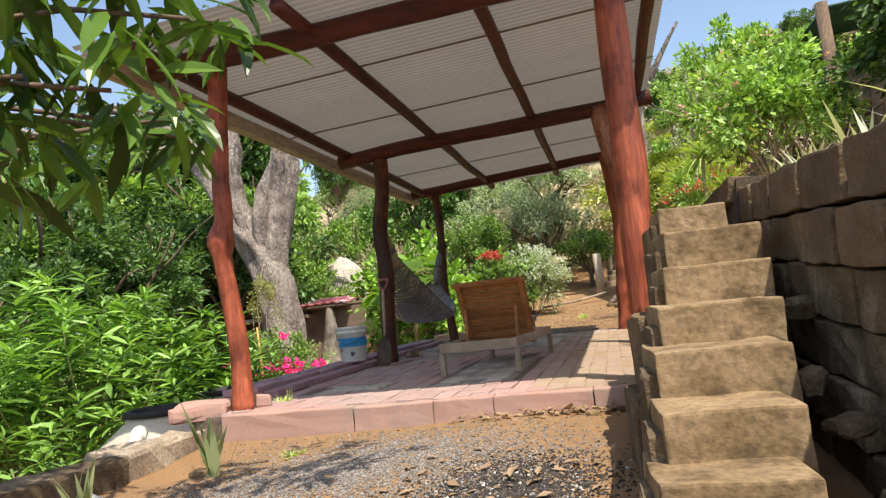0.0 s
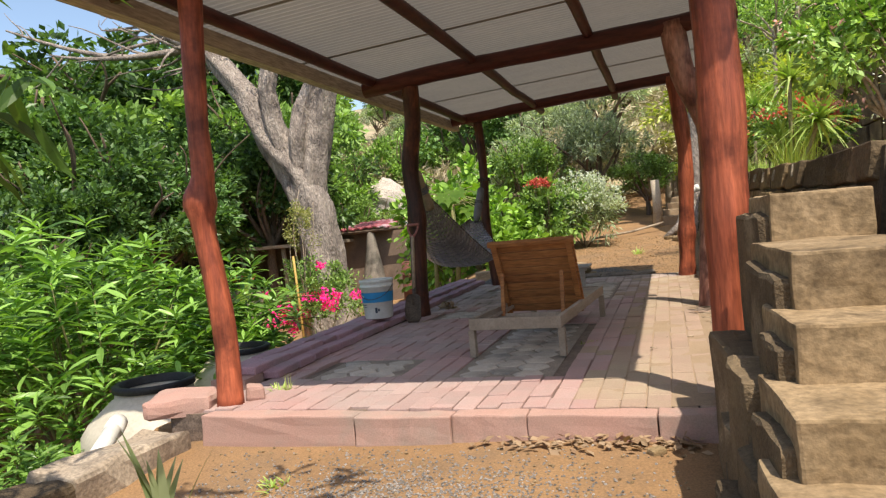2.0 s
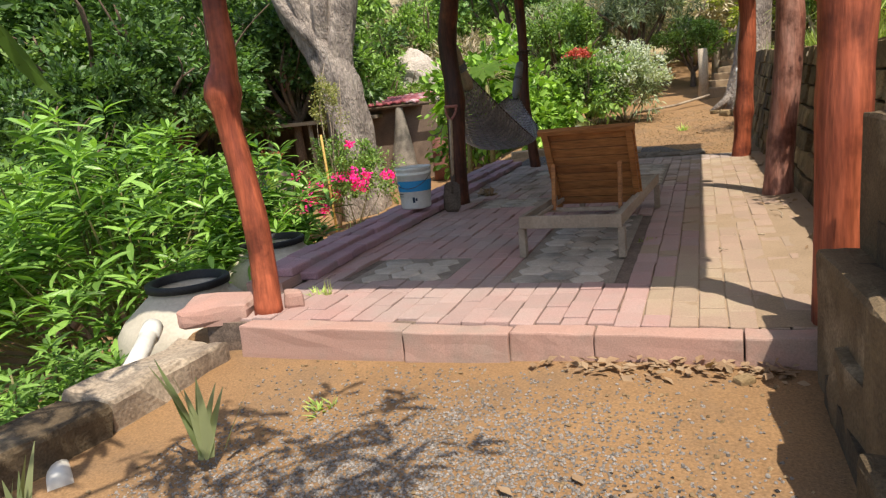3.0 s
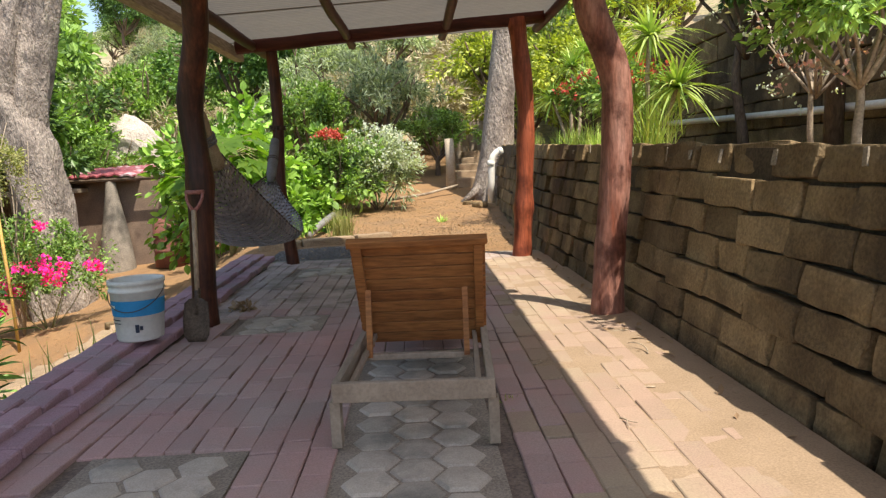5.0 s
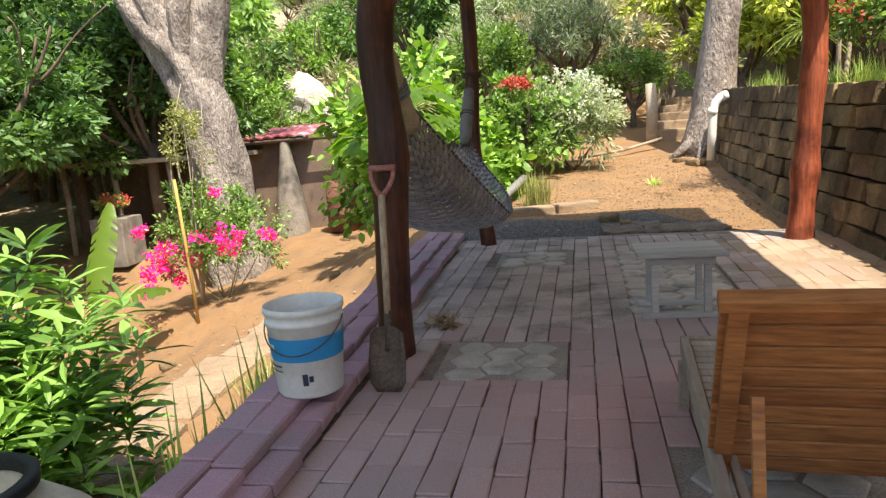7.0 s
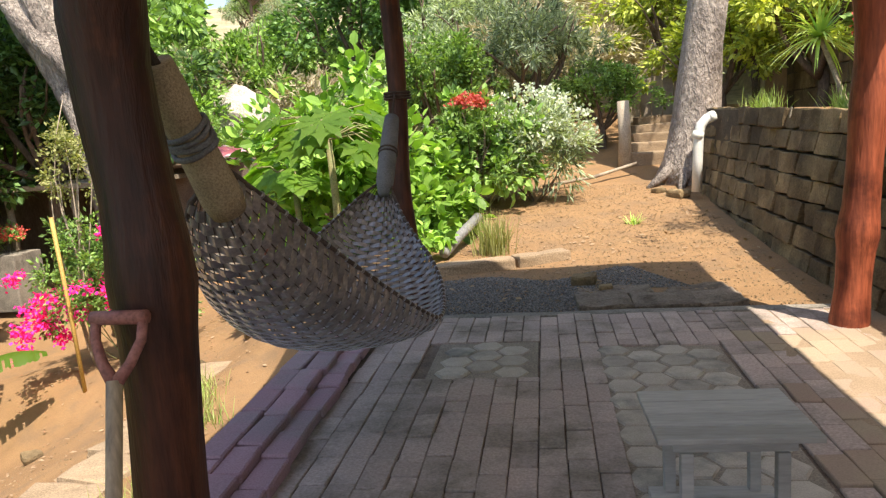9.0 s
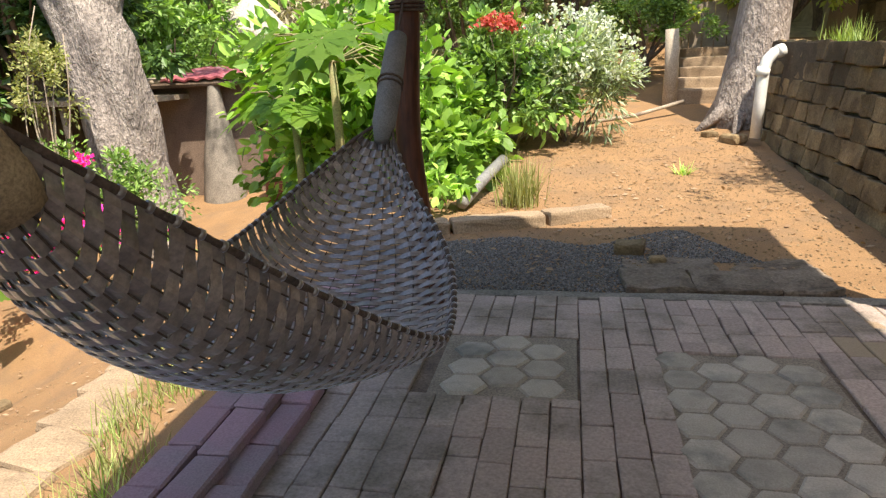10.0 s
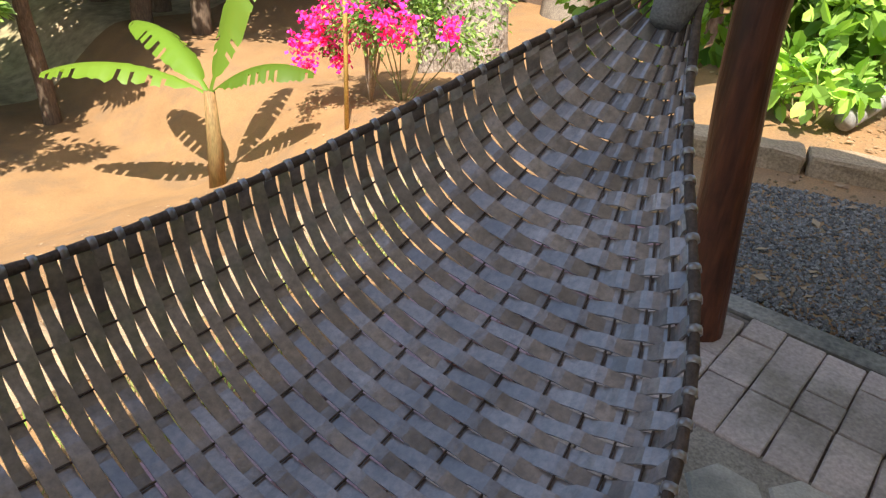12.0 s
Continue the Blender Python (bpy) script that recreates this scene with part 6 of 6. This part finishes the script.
def banana(at, height, leaves, label):
    root = thing("banana_plant", at, label, "banana plant")
    g = Geo()
    g.tube([(0, 0, -0.1), (0.02, 0, height * 0.5), (0.0, 0, height)], [0.115, 0.095, 0.07], 12)
    part("stem", g, mat("banana_stem", (0.24, 0.13, 0.055), (0.19, 0.15, 0.06), 8, 50, 0.7, 0.3, stretch=(1, 1, 0.2)), root, "brown sheathed stem", True)
    for k, (a, L, rise, droop) in enumerate(leaves):
        d = Vector((math.cos(a), math.sin(a), 0))
        s = Vector((-d.y, d.x, 0))
        g = Geo()
        n = 40
        r = random.Random(k)
        for i in range(n + 1):
            u = i / n
            q = Vector((0, 0, height - 0.03)) + d * (L * u * (1 - 0.25 * rise)) + Vector((0, 0, rise * L * (u * 1.25 - droop * u * u)))
            wid = 0.25 * (0.12 if u < 0.12 else math.sin(math.pi * min((u - 0.1) / 0.92, 1)) ** 0.5) + 0.004
            hang = wid * (0.45 + 0.25 * r.random())
            g.v += [q - s * wid + Vector((0, 0, -hang)), q - s * wid * 0.5 + Vector((0, 0, -hang * 0.3)), q, q + s * wid * 0.5 + Vector((0, 0, -hang * 0.3)), q + s * wid + Vector((0, 0, -hang))]
        for i in range(n):
            for j in range(4):
                if i % 7 in (2, 5) and j in (0, 3) and i > 8 and (i + k + j) % 3:
                    continue
                g.f.append((i * 5 + j, i * 5 + j + 1, i * 5 + j + 6, i * 5 + j + 5))
        part("leaf", g, L_BANANA, root, "broad torn green leaf", True)


def papaya(at, height, count, reach, seed):
    root = thing("papaya_plant", at, "young papaya with large lobed bright leaves", "papaya plant")
    r = random.Random(seed)
    g = Geo()
    g.tube([(0, 0, -0.1), (0.03, 0, height * 0.5), (0, 0, height)], [0.06, 0.05, 0.04], 8)
    part("stem", g, M_STEM, root, smooth=True)
    leaf = Geo()
    stalk = Geo()
    for k in range(count):
        a, e = 2.4 * k, r.uniform(-0.1, 0.8)
        d = Vector((math.cos(a), math.sin(a), 0))
        tip = Vector((0, 0, height - 0.25 * r.random())) + d * reach * r.uniform(0.6, 1) + Vector((0, 0, reach * e * 0.7))
        stalk.tube([(0, 0, height - 0.1), Vector((0, 0, height)) + (tip - Vector((0, 0, height))) * 0.6 + Vector((0, 0, 0.08)), tip], 0.009, 5)
        side = Vector((-d.y, d.x, 0))
        down = (d * 0.8 + Vector((0, 0, -0.55))).normalized()
        size = 0.42 * r.uniform(0.75, 1.15)
        for j in range(7):
            b = (j - 3) * 0.62
            w = (down * math.cos(b) + side * math.sin(b)).normalized()
            q = w.cross(down.cross(side)).normalized()
            L = size * (1 - 0.09 * abs(j - 3))
            pts = [tip, tip + w * L * 0.35 - q * L * 0.1, tip + w * L * 0.55 - q * L * 0.25, tip + w * L * 0.75 - q * L * 0.1, tip + w * L + Vector((0, 0, -0.03)), tip + w * L * 0.75 + q * L * 0.1, tip + w * L * 0.55 + q * L * 0.25, tip + w * L * 0.35 + q * L * 0.1]
            leaf.add(pts, [(0, 1, 7), (1, 2, 6, 7), (2, 3, 5, 6), (3, 4, 5)])
    part("leaf_stalk", stalk, M_STEM, root, smooth=True)
    part("foliage", leaf, L_BANANA, root, "lobed bright green leaves")


def dracaena(at, heads, blade, label, seed):
    root = thing("spiky_plant", at, label, "spiky plant", "spiky terrace plants")
    r = random.Random(seed)
    g, bl = Geo(), Geo()
    for k, (x, y, z) in enumerate(heads):
        limb(g, (x * 0.2, y * 0.2, -0.1), (x, y, z), 0.035, 0.025, 0.05, seed + k, 7)
        for j in range(95):
            a, e = r.uniform(0, 2 * math.pi), math.asin(r.uniform(-0.35, 0.98))
            d = Vector((math.cos(a) * math.cos(e), math.sin(a) * math.cos(e), math.sin(e)))
            s = d.cross(Vector((0, 0, 1))).normalized()
            L = blade * r.uniform(0.7, 1.1)
            v = []
            for i in range(5):
                u = i / 4
                q = Vector((x, y, z)) + d * L * u + Vector((0, 0, -0.38 * L * u ** 2.2))
                w = 0.02 * (1 - u ** 1.6) + 0.001
                v += [q - s * w, q + s * w]
            bl.add(v, [(2 * i, 2 * i + 1, 2 * i + 3, 2 * i + 2) for i in range(4)])
    part("cane", g, M_DRY, root, smooth=True)
    part("foliage", bl, L_GRASS, root, "fountains of narrow arching green blades")


build_mango()
long_leaf_shrub((-4.5, 6.9, -1.0), (1.65, 2.3, 2.75), 540, 0.29, "large bushy shrub of long bright green leaves behind the tanks", 2)
long_leaf_shrub((-3.6, 8.35, -1.0), (0.8, 0.8, 2.3), 125, 0.28, "long-leaved green shrub beside the brick border", 5)
long_leaf_shrub((-3.0, 4.6, -1.0), (0.6, 0.8, 0.95), 110, 0.18, "low leafy green shrub by the low wall", 7)
build_grey_tree()
build_far_trunk()
build_bougainvillea()
banana((-8.13, 14.6, land(-8.13, 14.6)), 1.25, ((3.05, 2.25, 0.5, 0.85), (3.75, 2.3, 0.35, 1.2), (1.6, 1.35, 1.3, 0.2), (0.75, 1.5, 0.65, 0.9)), "young banana plant with broad torn leaves on bare earth")
papaya((-2.9, 15.3, land(-2.9, 15.3)), 1.75, 24, 0.75, 1)
papaya((-3.6, 15.9, land(-3.6, 15.9)), 1.5, 16, 0.6, 2)
shrub("broad_leaved_shrub", (-3.2, 17.0, -0.75), (1.5, 1.1, 1.65), "broad", L_BROAD, 4200, 0.2, "tall shrub with broad bright green leaves behind the hammock", 60, 0.28, 9, 0, 0.03, M_STEM, "broad-leaved shrubs", seed=20)
shrub("broad_leaved_shrub", (-1.9, 16.2, -0.1), (0.75, 0.7, 0.62), "broad", L_BROAD, 1500, 0.17, "low shrub with broad bright green leaves", 30, 0.28, 7, 0, 0.02, M_STEM, "broad-leaved shrubs", seed=21)
shrub("broad_leaved_shrub", (-1.75, 14.75, 0.0), (0.3, 0.28, 0.26), "broad", L_BROAD, 260, 0.13, "small broad-leaved green plant by the kerb", 14, 0.3, 5, 0, 0.012, M_STEM, "broad-leaved shrubs", seed=22)
shrub("broad_leaved_shrub", (-1.4, 18.0, 0.1), (0.9, 0.8, 0.95), "broad", L_MID, 2200, 0.15, "leafy green shrub behind the pipe", 36, 0.28, 7, 0, 0.02, M_STEM, "broad-leaved shrubs", seed=24)
white = shrub("white_flowering_shrub", (-0.55, 18.4, 0.28), (0.95, 0.8, 0.92), "narrow", L_GREY, 4600, 0.16, "grey-green shrub covered in white flower heads", 44, 0.26, 8, 0, 0.02, seed=26)
blooms(white, (0.95, 0.8, 0.9), 0.85, 165, 0.08, L_WHITE, seed=4, per=12)
red = shrub("red_flowering_shrub", (-1.45, 17.75, 0.62), (0.7, 0.6, 0.7), "small", L_MID, 2200, 0.1, "green shrub topped with red flowers", 30, 0.25, 6, 0, 0.02, seed=27)
blooms(red, (0.27, 0.24, 0.15), 1.18, 60, 0.065, L_RED, seed=6, per=12)
blade_tuft("grass_tuft", (-0.98, 14.95, land(-0.98, 14.95)), 230, 0.55, 0.006, L_STRAW, "tuft of tall yellow-green grass by the kerb", 0.42, 0.35, 3, spread=0.09, group="grass tufts")
blade_tuft("grass_tuft", (0.75, 16.4, land(0.75, 16.4)), 40, 0.2, 0.009, L_GRASS, "small green weed on the bare earth", 0.9, 0.3, 4, "weed", "grass tufts", 0.03)
blade_tuft("aloe", (-0.75, 3.6, -0.17), 9, 0.42, 0.026, leaf_mat("aloe_blade", (0.16, 0.2, 0.09), (0.22, 0.24, 0.12)), "small spiky aloe with stiff grey-green blades", 0.42, 0.05, 8, "aloe", spread=0.03)
blade_tuft("aloe", (-1.1, 3.05, -0.22), 8, 0.34, 0.02, bpy.data.materials["aloe_blade"], "small spiky aloe beside the low wall", 0.5, 0.05, 9, "aloe", spread=0.03)
blade_tuft("weed", (-0.52, 4.12, -0.21), 26, 0.1, 0.012, L_GRASS, "tiny bright green weed in the gravel", 1.0, 0.3, 10, "weed", "weeds", 0.03)
blade_tuft("weed", (-1.16, 5.26, -0.01), 34, 0.09, 0.008, L_GRASS, "tiny weed in a brick joint", 1.0, 0.3, 11, "weed", "weeds", 0.03)
blade_tuft("weed", (-1.08, 5.22, -0.01), 5, 0.14, 0.004, L_STRAW, "thin seeding weed in a brick joint", 0.3, 0.1, 12, "weed", "weeds", 0.01)
blade_tuft("weed", (0.72, 6.65, -0.01), 22, 0.06, 0.006, L_STRAW, "dry weed in a brick joint", 1.2, 0.3, 13, "weed", "weeds", 0.03)
r_tuft = random.Random(77)
for i in range(26):
    s = i / 25
    x, y = -2.55 - 1.3 * s + r_tuft.uniform(-0.2, 0.2), 8.2 + 5.5 * s
    blade_tuft("grass_tuft", (x, y, land(x, y)), 46, 0.32, 0.005, L_STRAW if i % 3 else L_GRASS, "dry yellow grass beside the stone path", 0.6, 0.3, 100 + i, group="grass tufts", spread=0.1)
for i in range(5):
    blade_tuft("sword_plant", (-2.35 - 0.08 * i, 7.7 + 0.5 * i, -0.95), 9, 0.85 + 0.1 * (i % 2), 0.014, L_GRASS, "stiff sword-like leaves below the brick border", 0.28, 0.1, 140 + i, "plant", "sword plants", 0.07)

# terrace planting above the retaining wall
dracaena((3.05, 11.35, 1.33), ((0.0, 0.0, 1.2), (0.25, -0.15, 0.6), (-0.1, 0.35, 0.45)), 0.72, "spiky plant with fountains of narrow leaves on the terrace", 3)
dracaena((3.1, 15.6, 1.42), ((0.0, 0.0, 1.35), (0.3, 0.4, 1.6), (-0.3, 0.3, 0.8)), 0.7, "tall spiky plant with drooping narrow leaves on the terrace", 4)
dracaena((3.2, 13.4, 1.38), ((0.0, 0.0, 0.7), (0.3, -0.2, 1.0)), 0.6, "spiky plant among red flowers on the terrace", 6)
for i, (x, y, L) in enumerate(((3.0, 11.1, 0.85), (3.2, 11.9, 0.6), (2.8, 12.6, 0.5), (2.75, 13.6, 0.55), (2.8, 15.0, 0.5), (3.3, 6.4, 0.45), (2.75, 5.0, 0.4), (2.6, 17.2, 0.5), (3.4, 5.2, 0.5))):
    blade_tuft("grass_clump", (x, y, land(x, y)), 170, L, 0.006, L_GRASS, "clump of arching bright green grass on the terrace", 0.55, 0.45, 160 + i, group="grass clumps", spread=0.1)
for i, (x, y, z) in enumerate(((3.1, 14.4, 0.75), (3.4, 13.0, 0.6), (3.9, 14.2, 0.8))):
    f = shrub("red_flowering_shrub", (x, y, land(x, y)), (0.55, 0.55, 0.45), "small", L_MID, 1200, 0.1, "terrace shrub with orange-red flower heads", 22, 0.28, 6, 0.42, 0.015, seed=60 + i)
    blooms(f, (0.5, 0.5, 0.4), 0.85, 30, 0.07, L_RED, seed=61 + i, per=10)
pink = shrub("pink_flowering_shrub", (3.1, 7.6, land(3.1, 7.6)), (0.8, 0.85, 0.7), "small", L_MID, 5200, 0.085, "tall airy terrace shrub with small pale pink and white flowers", 52, 0.22, 10, 0.45, 0.022, M_DRY, seed=33, hollow=0.3)
blooms(pink, (0.75, 0.8, 0.75), 1.15, 34, 0.045, L_PINK, seed=34, per=8, up_only=False)
blooms(pink, (0.8, 0.85, 0.8), 1.1, 30, 0.035, L_WHITE, name="white_blossom", seed=35, per=8, up_only=False)
twig = shrub("white_flowering_shrub", (4.2, 10.0, land(4.2, 10.0)), (0.8, 0.95, 0.8), "small", L_DRY, 420, 0.07, "bare twiggy terrace shrub with small white flowers", 40, 0.3, 16, 0.5, 0.022, M_DRY, seed=39, hollow=0.3)
blooms(twig, (0.85, 1.0, 0.75), 1.2, 46, 0.04, L_WHITE, seed=40, per=8, up_only=False)
shrub("dark_tree", (4.75, 12.6, land(4.75, 12.6)), (0.85, 1.0, 1.1), "small", L_DARK, 5200, 0.11, "dense dark green tree by the shade canopy", 46, 0.26, 7, 1.2, 0.05, category="tree", seed=36)
shrub("terrace_tree", (5.9, 13.7, land(5.9, 13.7)), (1.3, 2.0, 0.6), "small", L_MID, 3000, 0.1, "airy green tree behind the terrace planting", 44, 0.16, 10, 0.3, 0.035, category="tree", seed=37, hollow=0.3)
shrub("terrace_tree", (3.4, 14.4, land(3.4, 14.4)), (1.0, 1.5, 0.6), "small", L_MID, 1300, 0.09, "thin airy tree with bare branches above the terrace grass", 34, 0.2, 9, 2.4, 0.03, M_DRY, category="tree", seed=45, hollow=0.3)
L_PALE_ALOE = leaf_mat("pale_aloe_blade", (0.36, 0.39, 0.28), (0.47, 0.47, 0.35))
for i in range(9):
    blade_tuft("aloe", (2.5 + 0.1 * (i % 3), 2.3 + 0.28 * i, land(2.6, 2.3 + 0.28 * i) - 0.01), 11, 0.3, 0.015, L_PALE_ALOE, "pale spiky aloe on top of the stair wall", 0.85, 0.15, 180 + i, "aloe", "aloes on the wall", 0.04)


shrub("dark_tree", (4.45, 6.8, land(4.45, 6.8)), (0.7, 0.75, 0.95), "small", L_DARK, 5600, 0.1, "dense dark green terrace tree at the head of the stairs", 46, 0.24, 7, 0.75, 0.04, category="tree", seed=38)


# woods on the left, behind the shrubs, and on the hillside
def woods():
    kinds = []
    for k, (leaf, m, size, n, ls, name, label) in enumerate((
            ("small", L_DARK, (2.2, 2.2, 1.9), 11000, 0.17, "dark_tree", "dense dark green feathery tree"),
            ("small", L_MID, (2.0, 2.0, 1.6), 8000, 0.15, "green_tree", "mid-green leafy tree in the woods"),
            ("narrow", L_GREY, (1.9, 1.9, 1.4), 7000, 0.19, "grey_green_tree", "grey-green tree on the hillside"),
            ("small", L_YELLOW, (1.7, 1.7, 1.5), 6000, 0.16, "yellow_green_tree", "yellow-green leafy tree in full sun"),
            ("narrow", L_DRY, (1.5, 1.5, 1.1), 3600, 0.2, "dry_bush", "dry leafless brown bush on the hillside"))):
        t = shrub(name, (0, 0, -400), size, leaf, m, n, ls, label, 64, 0.17, 9, (2.1, 0.9, 0.9, 0.9, 0.2)[k], 0.09, M_BARK_DARK if k != 4 else M_DRY, "trees of the woods", "tree" if k != 4 else "bush", 80 + k, 0.35)
        kinds.append(t)
    r = random.Random(50)
    spots = []
    for x, y, k, s in ((-11.4, 11.6, 0, 1.0), (-12.6, 14.4, 0, 1.15), (-11.5, 10.0, 1, 1.1), (-12.4, 17.2, 0, 1.15), (-13.4, 16.6, 0, 1.4), (-10.5, 20.5, 0, 1.2), (-7.6, 8.6, 1, 0.85), (-13.5, 12.5, 1, 1.4), (-13.0, 21, 0, 1.3), (-10.3, 7.0, 0, 1.1), (-14, 7, 1, 1.3),
                       (-6.3, 25.0, 2, 0.9), (-4.6, 21.0, 1, 0.8), (-3.5, 23.5, 2, 1.0), (-2.4, 21.4, 1, 0.75), (-0.6, 22.8, 2, 1.0), (0.9, 22.6, 1, 0.6), (-1.4, 25.5, 4, 1.3), (1.0, 26.2, 4, 1.3), (3.4, 23.2, 3, 0.95), (4.8, 21.5, 3, 1.0), (3.2, 26.5, 3, 1.2), (6.2, 24.5, 1, 1.2),
                       (-5.0, 28, 4, 1.5), (-9.5, 24.5, 1, 1.0), (-11, 26.5, 1, 1.2), (5.8, 19.2, 3, 0.6), (9.0, 15.5, 1, 1.0), (8.3, 11.0, 0, 1.0), (6.9, 7.6, 1, 1.0), (-3.0, 26.5, 2, 1.0), (-16, 17, 0, 1.5), (-16, 25, 1, 1.5), (11.5, 19.0, 0, 1.1), (5.3, 27, 2, 1.2),
                       (-12.5, 24.5, 1, 2.0), (-15.5, 28, 0, 2.3), (-19, 21, 1, 2.4), (-22, 27, 0, 2.5), (-14, 34, 4, 2.2), (-9.5, 31, 4, 1.8), (-23, 15, 1, 2.4), (-19, 13, 0, 2.0), (-27, 20, 0, 2.6), (-18, 36, 1, 2.4), (-26, 33, 1, 2.8), (-14.5, 17.5, 1, 1.7), (-17, 9, 1, 1.9)):
        spots.append((x, y, k, s))
    for i in range(150):
        y = 29 + 62 * r.random() ** 1.5
        x = r.uniform(-0.75, 0.62) * (y + 8)
        k = r.choice((4, 4, 4, 4, 2, 2, 1, 0)) if y > 34 else r.choice((4, 4, 2, 2, 1, 0))
        spots.append((x, y, k, r.uniform(0.8, 1.7)))
    for i in range(22):
        x, y = r.uniform(-34, -17), r.uniform(0, 34)
        spots.append((x, y, r.choice((0, 0, 1)), r.uniform(1.2, 1.8)))
    for x, y, k, s in spots:
        m = Matrix.LocRotScale((x, y, land(x, y) - 0.1), Euler((0, 0, r.uniform(0, 6.28))), None)
        c = copy_thing(kinds[k], m)
        c.scale = (s * r.uniform(0.85, 1.15), s * r.uniform(0.85, 1.15), s * r.uniform(0.85, 1.1))
    for t in kinds:
        for o in (*t.children_recursive, t):
            bpy.data.objects.remove(o)


woods()
build_bricks()
